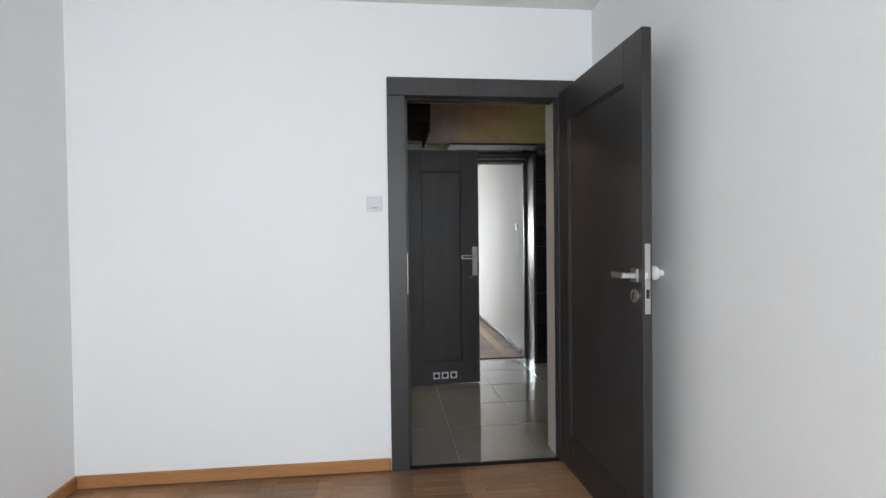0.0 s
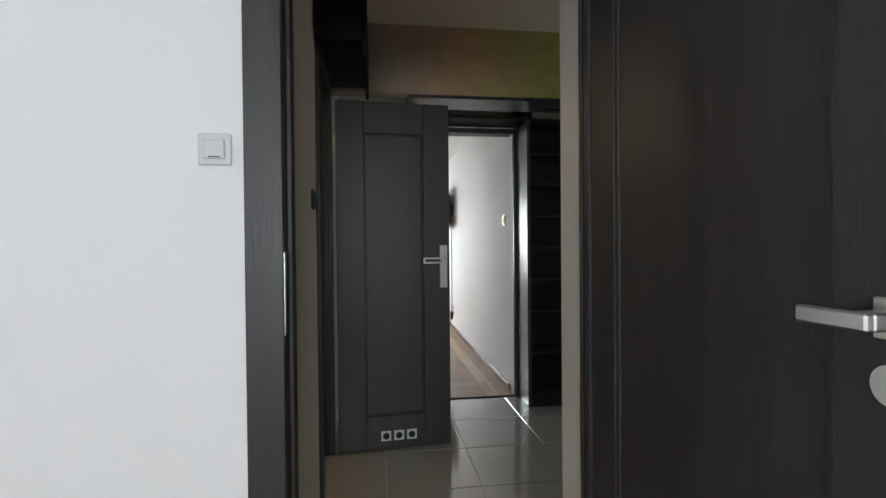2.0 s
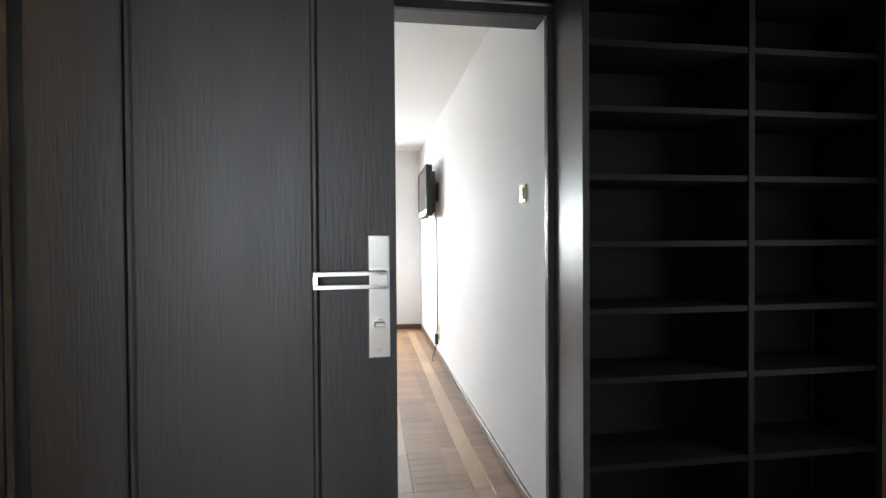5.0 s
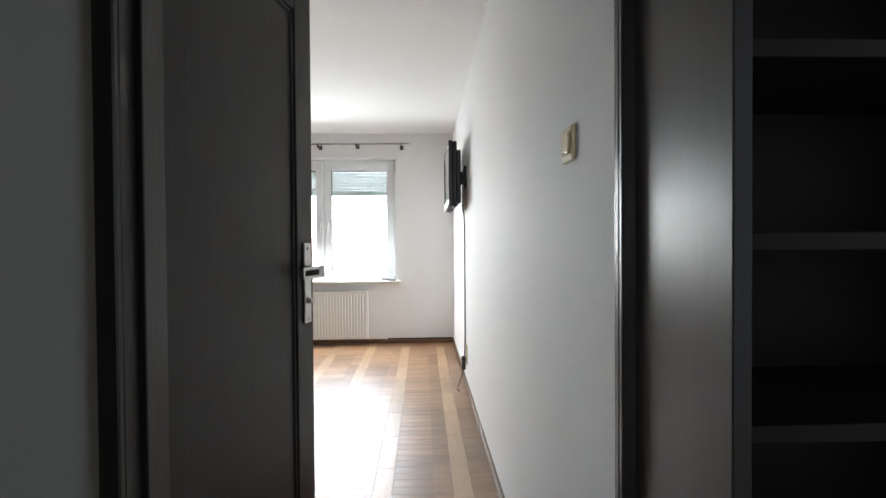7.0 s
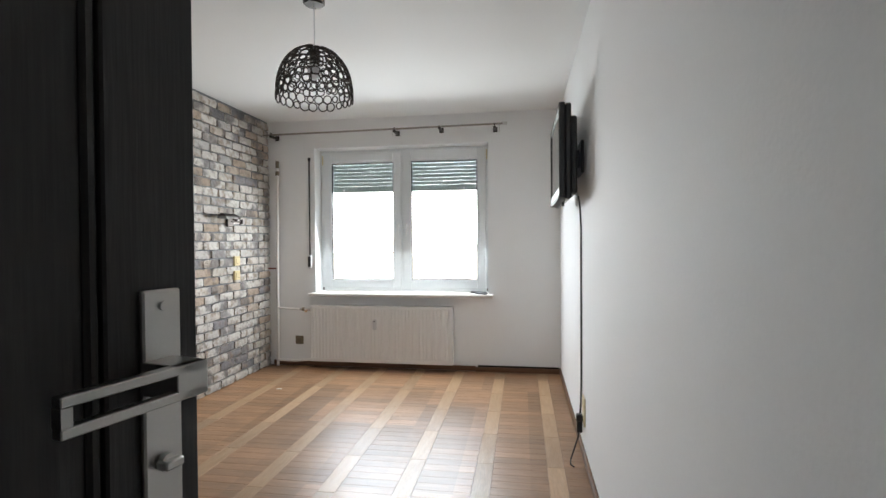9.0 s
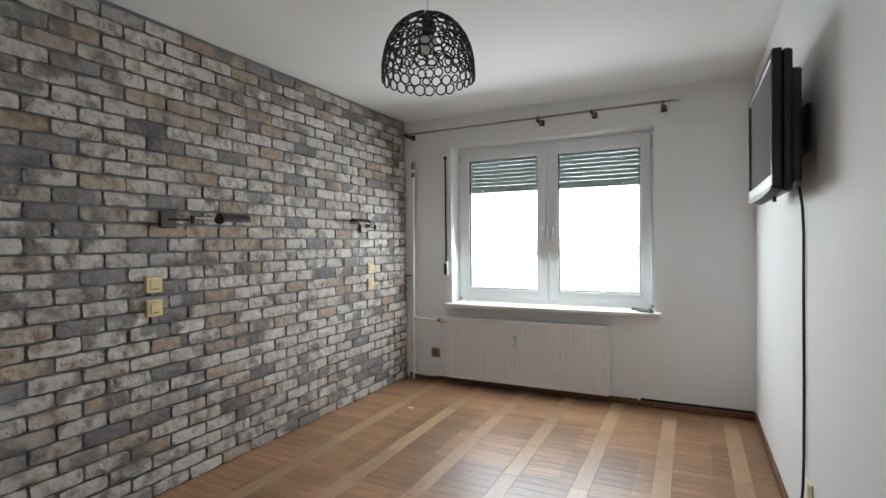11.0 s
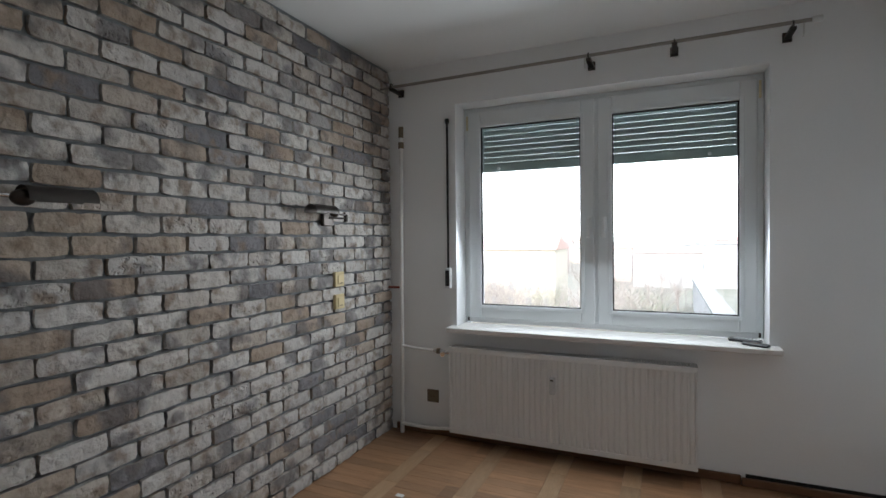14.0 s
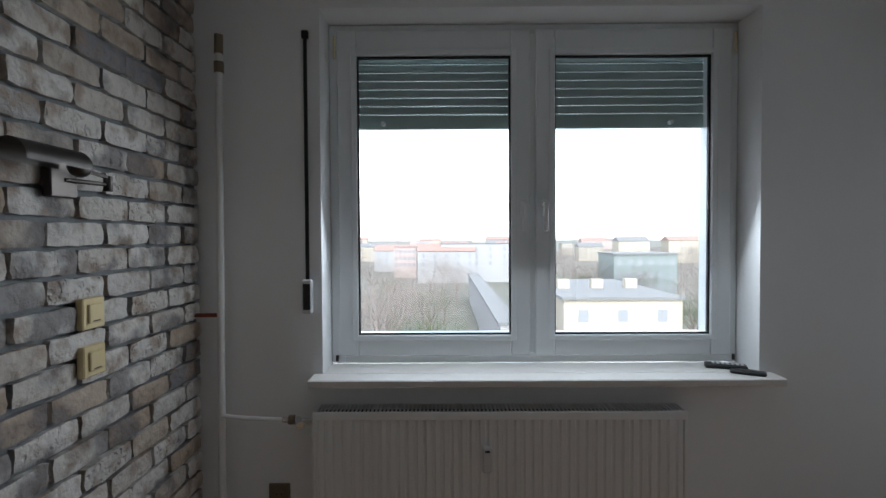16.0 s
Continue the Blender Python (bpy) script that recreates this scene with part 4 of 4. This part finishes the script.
part("bulb", ball(bmesh.new(), (0, 0, -0.355), 0.032, (1, 1, 1.25)), M_BULB, pl, "unlit frosted bulb", smooth=True)
rng = random.Random(4)
ring_mesh = {}
zt, hgt, R0 = -0.240, 0.255, 0.180


def dome(u, a):
    """u from the rim (0) to the crown (1)."""
    z = zt - hgt + hgt * u
    r = R0 * (1 - max(0.0, u) ** 2.6) ** 0.5 if u < 0.999 else 0.01
    return Vector((r * math.cos(a), r * math.sin(a), z)), r


u = 0.06
row = 0
while u < 0.95:
    p, r = dome(u, 0)
    q, _ = dome(min(u + 0.02, 0.999), 0)
    slope = (q - p).normalized()
    size = 0.0215 if row < 2 else 0.0185
    k = max(4, int(2 * math.pi * r / (size * 2.05)))
    for i in range(k):
        a = 2 * math.pi * (i + 0.5 * (row % 2)) / k + rng.uniform(-0.03, 0.03)
        R = size * rng.choice((0.72, 0.95, 1.08, 1.0)) if row > 0 else size * rng.choice((0.8, 1.0, 1.1))
        uu = u + (rng.uniform(-0.025, 0.025) if row > 1 else rng.uniform(-0.008, 0.008))
        if round(R, 5) not in ring_mesh:
            ring_mesh[round(R, 5)] = mesh_of("ring", torus(bmesh.new(), (0, 0, 0), (0, 0, 1), R, 0.0032, 16, 5, 1.3), M_DARKMETAL, True)
        c, _ = dome(min(0.985, max(0.03, uu)), a)
        nrm = Vector((math.cos(a) * slope.z, math.sin(a) * slope.z, -slope.x))
        rg_ob = new("ring", ring_mesh[round(R, 5)])
        rg_ob.parent = pl
        rg_ob.matrix_basis = Matrix.Translation(c) @ nrm.to_track_quat("Z", "Y").to_matrix().to_4x4()
    u += (2 * size * 0.86) / hgt * max(0.28, abs(slope.z))
    row += 1

# ---- television ----
M_TRIM = material("dark_silver_trim", (0.025, 0.026, 0.028), 0.55, spec=0.2)
tv = thing("television", pose(1.412, 9.10, 1.66), "black wall-mounted flat television with silver lower edge", "television")
TY0, TY1, TZ0, TZ1, TX = 8.735, 9.535, 1.42, 1.915, 1.262
part("back_shell", boxes((TX + 0.03, TX + 0.062, TY0 + 0.004, TY1 - 0.004, TZ0, TZ1 - 0.004), (TX + 0.062, TX + 0.095, TY0 + 0.05, TY1 - 0.05, TZ0 + 0.03, TZ1 - 0.06), bev=0.008), M_BLACKPL, tv, world=True)
fw = 0.03
part("bezel", boxes((TX, TX + 0.03, TY0, TY0 + fw, TZ0 + 0.02, TZ1), (TX, TX + 0.03, TY1 - fw, TY1, TZ0 + 0.02, TZ1), (TX, TX + 0.03, TY0 + fw, TY1 - fw, TZ1 - fw, TZ1), (TX, TX + 0.03, TY0 + fw, TY1 - fw, TZ0 + 0.02, TZ0 + 0.065), bev=0.004), M_BLACKPL, tv, world=True)
part("screen", boxes((TX + 0.006, TX + 0.02, TY0 + fw - 0.002, TY1 - fw + 0.002, TZ0 + 0.06, TZ1 - fw + 0.002)), M_SCREEN, tv, "dark glossy screen", world=True)
bm = bmesh.new()
n = 16
prev = None
for i in range(n + 1):
    f = i / n
    y = TY0 + 0.005 + f * (TY1 - TY0 - 0.01)
    d = 0.016 * math.sin(math.pi * f) ** 0.6
    cur = [bm.verts.new((TX - 0.004, y, TZ0 + 0.02)), bm.verts.new((TX - 0.002, y, TZ0 + 0.014 - d)), bm.verts.new((TX + 0.03, y, TZ0 + 0.008 - d)), bm.verts.new((TX + 0.03, y, TZ0 + 0.02))]
    if prev:
        for k in range(4):
            bm.faces.new((prev[k], prev[(k + 1) % 4], cur[(k + 1) % 4], cur[k]))
    else:
        bm.faces.new(cur[::-1])
    prev = cur
bm.faces.new(prev)
part("silver_trim", bm, M_TRIM, tv, "curved silver lower trim", world=True)
part("stand_stub", rod(bmesh.new(), (TX + 0.04, 9.0, TZ0 - 0.02), (TX + 0.04, 9.0, TZ0 + 0.002), 0.007, 10), M_BLACKPL, tv, world=True)
wm = part("wall_mount", boxes((1.395, 1.411, 8.95, 9.2, 1.58, 1.76), (1.357, 1.395, 9.04, 9.11, 1.62, 1.72), bev=0.004), M_BLACKPL, tv, "black steel wall mount", world=True)
cb = thing("power_cable", pose(1.405, 9.05, 0.1), "black television cable hanging down the wall", "cable")
pts = [(1.39, 9.05, 1.46), (1.40, 9.05, 1.38), (1.404, 9.05, 1.28)] + [(1.404, 9.05 + 0.003 * math.sin(k), 1.2 - 0.1 * k) for k in range(0, 9)] + [(1.402, 9.06, 0.28), (1.398, 9.065, 0.2)]
part("cable", tube(bmesh.new(), pts, 0.0055), M_BLACKPL, cb, world=True, smooth=True)
part("plug", boxes((1.372, 1.402, 8.98, 9.03, 0.13, 0.21), (1.366, 1.40, 8.945, 8.985, 0.205, 0.245), bev=0.006), M_BLACKPL, cb, "black adapter plug", world=True)
pts = [(1.39, 9.0, 0.15), (1.375, 8.98, 0.10), (1.35, 8.94, 0.05), (1.33, 8.90, 0.015), (1.325, 8.86, 0.006), (1.34, 8.83, 0.006)]
part("loose_end", tube(bmesh.new(), pts, 0.004), M_BLACKPL, cb, world=True, smooth=True)


# ---- sconces on the brick wall ----
M_REFL = material("brushed_bronze", (0.13, 0.115, 0.105), 0.45, 0.7, grain=0.08, scale=60)
def sconce(y, z, d, label):
    """Plate at y, arms that fold along the wall, and a half-round reflector towards d."""
    s = thing("wall_sconce", pose(XL + 0.004, y, z), label, "wall lamp", "sconces on the brick wall")
    part("wall_plate", boxes((0.0, 0.022, -0.043, 0.043, -0.043, 0.043), bev=0.003), M_DARKMETAL, s)
    e = d * 0.115
    bm = rod(rod(bmesh.new(), (0.022, 0, 0), (0.05, e, 0.0), 0.0055, 12), (0.05, e, -0.018), (0.05, e, 0.022), 0.011, 14)
    part("arm", bm, M_DARKMETAL, s, "dark swing arm", smooth=True)
    return s


s1 = sconce(8.335, 1.388, 1, "bronze swing-arm sconce with reflector on the brick wall")
part("upper_arm", rod(bmesh.new(), (0.05, 0.115, 0.012), (0.065, 0.25, 0.008), 0.0055, 12), M_CHROME, s1, "chrome arm", smooth=True)
part("joint", ball(bmesh.new(), (0.07, 0.265, 0.004), 0.026, (0.9, 1.2, 0.9)), M_DARKMETAL, s1, smooth=True)
s2 = sconce(10.03, 1.388, 1, "bronze swing-arm sconce folded back on the brick wall")
part("upper_arm", rod(bmesh.new(), (0.05, 0.115, 0.018), (0.085, -0.03, 0.022), 0.0055, 12), M_CHROME, s2, "chrome arm", smooth=True)
part("joint", ball(bmesh.new(), (0.088, -0.04, 0.022), 0.024, (0.9, 1.2, 0.9)), M_DARKMETAL, s2, smooth=True)


def reflector(par, ya, yb, x, z):
    bm = bmesh.new()
    rows = []
    for i in range(13):
        a = radians(-35 + i * 190 / 12)
        for r in (0.040,):
            rows.append([bm.verts.new((x + r * math.cos(a + 0.5), yy, z + r * math.sin(a + 0.5))) for yy in (ya, yb)])
    for a, b in zip(rows, rows[1:]):
        bm.faces.new((a[0], a[1], b[1], b[0]))
    bmesh.ops.solidify(bm, geom=bm.faces[:], thickness=0.002)
    return part("reflector", bm, M_REFL, par, "half-round bronze reflector", smooth=True)


reflector(s1, 0.26, 0.445, 0.072, 0.0)
reflector(s2, -0.05, -0.235, 0.088, 0.02)


# ---- outside ----
struct("ground", boxes((-900, 900, 11.5, 2500, -17.2, -17.0)), material("wintry_ground", (0.11, 0.11, 0.085), 0.95, grain=0.2, scale=0.2, second=(0.15, 0.14, 0.12), blotch=0.03), "wintry grass and paving far below", "ground")
struct("road", boxes((8.6, 15.0, 30, 420, -17.0, -16.94)), material("pale_asphalt", (0.16, 0.16, 0.16), 0.9, grain=0.15, scale=2), "straight grey street far below", "road")
M_CREAMWALL = material("cream_render", (0.36, 0.32, 0.255), 0.9, grain=0.04, scale=2)
M_GREYWALL = material("pale_grey_render", (0.30, 0.295, 0.29), 0.9, grain=0.05, scale=2)
M_PINKWALL = material("pale_brick_render", (0.36, 0.29, 0.26), 0.9, grain=0.05, scale=2)
M_FELT = material("pale_roof_felt", (0.16, 0.16, 0.155), 0.9, grain=0.08, scale=1.5)
M_REDROOF = material("weathered_red_roof", (0.26, 0.17, 0.14), 0.85, grain=0.15, scale=2)
# pane and twig colours are raised to grey, standing in for haze
M_PANE = material("far_window_pane", (0.22, 0.23, 0.24), 0.25)
M_TWIG = material("bare_winter_twigs", (0.20, 0.17, 0.15), 0.9, grain=0.3, scale=4)
M_EVERGREEN = material("dull_evergreen", (0.06, 0.08, 0.03), 0.9, grain=0.3, scale=4)


def building(name, x, y, w, d, top, mat, roof, label, floors=4, cols=6, pitched=False, chimneys=0):
    b = thing(name, pose(x, y, -17.0), label, "building")
    h = top + 17.0
    part("wall", boxes((-w / 2, w / 2, 0, d, 0, h)), mat, b)
    bm = bmesh.new()
    if pitched:
        v = [bm.verts.new(p) for p in ((-w / 2 - 0.4, -0.4, h), (w / 2 + 0.4, -0.4, h), (w / 2 + 0.4, d + 0.4, h), (-w / 2 - 0.4, d + 0.4, h), (-w / 2, d / 2, h + 3), (w / 2, d / 2, h + 3))]
        for f in ((0, 1, 5, 4), (2, 3, 4, 5), (0, 4, 3), (1, 2, 5), (3, 2, 1, 0)):
            bm.faces.new([v[i] for i in f])
    else:
        box(bm, -w / 2 - 0.25, w / 2 + 0.25, -0.25, d + 0.25, h, h + 0.35)
    r = part("roof", bm, roof, b)
    for c in range(chimneys):
        cx = -w / 2 + w * (c + 0.5) / chimneys
        part("chimney", boxes((cx - 0.8, cx + 0.8, d * 0.4, d * 0.4 + 1.2, h + 0.35, h + 1.6)), mat, r)
    me = None
    for f in range(floors):
        for c in range(cols):
            if me is None:
                me = mesh_of("window", boxes((-0.6, 0.6, -0.04, 0.02, -0.75, 0.75)), M_PANE)
            o = new("window", me)
            o.parent = b
            o.location = (-w / 2 + w * (c + 0.5) / cols, 0, h - 1.9 - 3.0 * f)
    return b


building("flat_block", 20.5, 68, 14, 25, -6.3, M_CREAMWALL, M_FELT, "cream rendered block with a flat grey roof", 1, 3, chimneys=3)
building("long_hall", 7.4, 70, 2.4, 84, -9.6, M_GREYWALL, M_FELT, "long white hall with a pale roof", 3, 2)
building("glass_office", 47, 128, 15, 12, -3.2, material("teal_glazed_wall", (0.15, 0.175, 0.165), 0.5, grain=0.1, scale=1.5), M_FELT, "pale office block with dark glazing", 4, 6)
rng = random.Random(11)
for i in range(64):
    y = rng.uniform(190, 760)
    x = rng.uniform(-0.85, 0.85) * y
    t = rng.uniform(-9.0, -0.5) * min(1.0, y / 420)
    building("apartment_block", x, y, rng.uniform(9, 30), 12, min(t, 2.2), rng.choice((M_CREAMWALL, M_GREYWALL, M_PINKWALL)), rng.choice((M_FELT, M_REDROOF, M_REDROOF)), "distant pale apartment block in the haze", 3, 5, rng.random() < 0.6)
building("corner_tenement", -38, 112, 34, 14, -1.0, M_CREAMWALL, M_REDROOF, "old cream tenement with a red tiled roof", 4, 9, True)


def tree(h, spread, seed, mat):
    """Tapered trunk, forked limbs and a loose crown of fine twigs."""
    rg = random.Random(seed)
    t = thing("tree", pose(0, 0, -17), "bare winter tree with a fine twiggy crown", "tree", "trees below the window")
    bm = bmesh.new()
    rod(bm, (0, 0, 0), (0, 0, h * 0.45), 0.28, 8, 0.18)
    tips = []
    for k in range(7):
        a = k * 2.4 + rg.uniform(-0.3, 0.3)
        z0 = h * rg.uniform(0.28, 0.45)
        e = Vector((math.cos(a) * spread * rg.uniform(0.35, 0.6), math.sin(a) * spread * rg.uniform(0.35, 0.6), h * rg.uniform(0.6, 0.8)))
        rod(bm, (0, 0, z0), e, 0.12, 6, 0.05)
        tips.append(e)
    part("trunk", bm, M_TWIG, t)
    vs, fs = [], []
    for k in range(900):
        c = rg.choice(tips)
        p = c + Vector((rg.gauss(0, 1), rg.gauss(0, 1), rg.gauss(0.1, 0.9))) * spread * 0.3
        d = (p - Vector((0, 0, h * 0.4))).normalized() + Vector((rg.uniform(-0.5, 0.5), rg.uniform(-0.5, 0.5), rg.uniform(-0.2, 0.5)))
        s = d.cross(Vector((rg.uniform(-1, 1), rg.uniform(-1, 1), 0.3))).normalized() * 0.03
        q = p + d.normalized() * rg.uniform(0.5, 1.3)
        b = len(vs)
        vs += [p + s, p - s, q]
        fs.append((b, b + 1, b + 2))
    me = bpy.data.meshes.new("crown")
    me.from_pydata(vs, [], fs)
    me.materials.append(mat)
    o = new("crown", me)
    o.parent = t
    return t


protos = [tree(12.5, 6.5, 3, M_TWIG), tree(11, 5.5, 7, M_TWIG), tree(9.5, 4.0, 9, M_EVERGREEN)]
for p, (x, y) in zip(protos, ((-8, 66), (-14, 78), (-2, 62))):
    p.location = (x, y, -17)
rng = random.Random(21)
for i in range(170):
    if i < 34:
        x, y = rng.uniform(-46, 3), rng.uniform(52, 120)
    elif i < 50:
        x, y = rng.uniform(32, 75), rng.uniform(75, 150)
    else:
        y = rng.uniform(125, 420)
        x = rng.uniform(-0.75, 0.75) * y
        x += 16 if 4 < x < 18 else 0
    copy_thing(protos[2] if rng.random() < 0.12 else protos[i % 2], pose(x, y, -17, 0, 0, rng.uniform(0, 360)))

# ---- pieces: tiles, parquet, bricks ----


def stock(name, w, d, h, bev, mat, seed=None):
    """A mesh with its corner at the origin, top at z=h, with chamfered top edges."""
    vs = [(0, 0, 0), (w, 0, 0), (w, d, 0), (0, d, 0), (0, 0, h - bev), (w, 0, h - bev), (w, d, h - bev), (0, d, h - bev),
          (bev, bev, h), (w - bev, bev, h), (w - bev, d - bev, h), (bev, d - bev, h)]
    fs = [(3, 2, 1, 0)] + [(a, (a + 1) % 4, 4 + (a + 1) % 4, 4 + a) for a in range(4)] + [(4 + a, 4 + (a + 1) % 4, 8 + (a + 1) % 4, 8 + a) for a in range(4)] + [(8, 9, 10, 11)]
    me = bpy.data.meshes.new(name)
    me.from_pydata(vs, [], fs)
    me.materials.append(mat)
    return me


def lay(name, me, parent, x, y, z):
    o = new(name, me)
    o.parent = parent
    o.location = (x, y, z)
    return o


def joined(name, mat, rows, parent, label):
    """rows of (mesh, x, y, z) in one mesh."""
    vs, fs = [], []
    for me, x, y, z in rows:
        b = len(vs)
        vs += [(v.co.x + x, v.co.y + y, v.co.z + z) for v in me.vertices]
        fs += [tuple(b + i for i in p.vertices) for p in me.polygons]
    me = bpy.data.meshes.new(name)
    me.from_pydata(vs, [], fs)
    me.materials.append(mat)
    o = new(name, me)
    o.parent = parent
    return tagged(o, label, kind="stuff")


hall_floor, room_floor, bed_floor = bpy.data.objects["floor_hall"], bpy.data.objects["floor_room"], bpy.data.objects["floor_bedroom"]
xs = [-0.04 + 0.0, 0.384, 0.850, 1.318, 1.784, 2.25, 2.70]
ys = [3.46, 4.005, 4.47, 4.935, 5.40, 5.845]
for a, b in zip(xs, xs[1:]):
    for c, d in zip(ys, ys[1:]):
        lay("tile", stock("tile", b - a - 0.004, d - c - 0.004, 0.01, 0.0012, M_TILE), hall_floor, a + 0.002, c + 0.002, -0.010)

# ladder parquet: pale lengthwise strips, darker cross boards between them
PX = [-1.40, -1.075, -0.985, -0.665, -0.575, -0.285, -0.195, 0.085, 0.175, 0.455, 0.545, 0.825, 0.915, 1.20, 1.29, 1.412]
rng = random.Random(5)
far = {"cross": [], "strip": []}
board = 0.0705
for i, (a, b) in enumerate(zip(PX, PX[1:])):
    if i % 2 == 0:
        me = stock("cross_board", b - a - 0.0009, board - 0.0008, 0.012, 0.0008, M_OAK)
        y = 5.876
        while y < YW - 0.02:
            if 8.0 < y < 10.4 and -1.1 < a < 1.15:
                lay("parquet_board", me, room_floor, a + 0.0006, y, -0.012 + rng.uniform(0, 0.0004))
            else:
                far["cross"].append((me, a + 0.0006, y, -0.012))
            y += board
    else:
        ln = 0.42
        me = stock("strip_board", (b - a) / 1.0 - 0.0012, ln - 0.0012, 0.012, 0.0008, M_OAKPALE)
        y = 5.876
        while y < YW - 0.02:
            if 8.0 < y < 10.4:
                lay("parquet_strip", me, room_floor, a + 0.0006, y, -0.012 + rng.uniform(0, 0.0004))
            else:
                far["strip"].append((me, a + 0.0006, y, -0.012))
            y += ln
joined("parquet_board_rest", M_OAK, far["cross"], room_floor, "warm oak cross boards")
joined("parquet_strip_rest", M_OAKPALE, far["strip"], room_floor, "pale oak strips")
rows = {"a": [], "b": []}
x = -1.66
i = 0
while x < 1.2:
    w = 0.285 if i % 2 == 0 else 0.07
    me = stock("board", w - 0.0012, (0.0705 if i % 2 == 0 else 0.42) - 0.0012, 0.012, 0.0008, M_OAK)
    st = 0.0705 if i % 2 == 0 else 0.42
    y = 3.425 - st * int(5.1 / st)
    while y + st < 3.426:
        if y > 2.55 and -1.7 < x < 1.1:
            lay("parquet_board", me, bed_floor, x, y, -0.012)
        else:
            rows["a"].append((me, x, y, -0.012))
        y += st
    x += w
    i += 1
joined("parquet_board_rest", M_OAK, rows["a"], bed_floor, "warm oak parquet boards")

# honey tiles in the bathroom, large format, on the back wall and the left wall
bath = bpy.data.objects["wall_bathroom"]
for k in range(5):
    for j in range(3):
        me = stock("wall_tile", 0.478, 0.466, 0.008, 0.001, M_BATHTILE)
        o = lay("wall_tile", me, bath, -1.45 + 0.48 * j, 6.47, 0.01 + 0.47 * k)
        o.rotation_euler = (radians(90), 0, 0)
for k in range(5):
    for j in range(5):
        me = stock("wall_tile", 0.478, 0.466, 0.008, 0.001, M_BATHTILE)
        o = lay("wall_tile", me, bath, -1.45, 6.46 - 0.48 * j, 0.01 + 0.47 * k)
        o.rotation_euler = Euler((radians(90), 0, radians(90)))
        o.location = (-1.449, 6.46 - 0.48 * (j + 1), 0.01 + 0.47 * k)


# brick slips: eight rough stock shapes laid in running bond
def slip(seed, L, H):
    rg = random.Random(seed)
    nx, nz = 7, 4
    vs, fs, g = [], [], {}
    for i in range(nx):
        for k in range(nz):
            u, v = i / (nx - 1), k / (nz - 1)
            edge = i in (0, nx - 1) or k in (0, nz - 1)
            y, z = u * L, v * H
            if i in (0, nx - 1) and k in (0, nz - 1):
                y, z = y + (0.0028 if i == 0 else -0.0028), z + (0.0024 if k == 0 else -0.0024)
            y += rg.uniform(-0.0024, 0.0024)
            z += rg.uniform(-0.0024, 0.0024)
            x = 0.024 - (0.0045 if edge else 0) + rg.uniform(-0.0028, 0.0022) - (0.006 if not edge and rg.random() < 0.12 else 0)
            g[i, k] = len(vs)
            vs.append((x, y, z))
    for i in range(nx - 1):
        for k in range(nz - 1):
            fs.append((g[i, k], g[i + 1, k], g[i + 1, k + 1], g[i, k + 1]))
    rim = [(i, 0) for i in range(nx)] + [(nx - 1, k) for k in range(1, nz)] + [(i, nz - 1) for i in range(nx - 2, -1, -1)] + [(0, k) for k in range(nz - 2, 0, -1)]
    base = {}
    for r in rim:
        p = vs[g[r]]
        base[r] = len(vs)
        vs.append((0.0, p[1], p[2]))
    for a, b in zip(rim, rim[1:] + rim[:1]):
        fs.append((g[a], base[a], base[b], g[b]))
    me = bpy.data.meshes.new("brick")
    me.from_pydata(vs, [], fs)
    me.materials.append(M_BRICK)
    for p in me.polygons:
        p.use_smooth = True
    me.set_sharp_from_angle(angle=radians(34))
    return me


wall = bpy.data.objects["wall_brick_backing"]
pitch, course, gap = 0.2068, 0.0719, 0.0112
full = [slip(s, pitch - gap, course - gap) for s in range(14)]
half = [slip(s + 50, 0.118 - gap, course - gap) for s in range(4)]
long_end = [slip(s + 70, 0.222 - gap, course - gap) for s in range(4)]
rest = []
rng = random.Random(9)
z, c = 0.0045, 0
while z < CB - 0.03:
    if c % 2:
        y, end = 10.621, half
    else:
        y, end = 10.517, long_end
    rest.append((end[c // 2 % 4], XL - 0.020 + rng.uniform(-0.004, 0.004), y + gap / 2, z))
    while y - pitch > 6.77:
        y -= pitch
        me = rng.choice(full)
        x, dy, dz = XL - 0.020 + rng.uniform(-0.004, 0.004), rng.uniform(-0.0025, 0.0025), rng.uniform(-0.0015, 0.0015)
        if 8.55 < y < 10.30 and 0.22 < z < 2.3:
            lay("brick", me, wall, x, y + gap / 2 + dy, z + dz)
        else:
            rest.append((me, x, y + gap / 2 + dy, z + dz))
    z += course
    c += 1
o = joined("brick_rest", M_BRICK, rest, wall, "whitewashed reclaimed brick slips")
for p in o.data.polygons:
    p.use_smooth = True
o.data.set_sharp_from_angle(angle=radians(34))
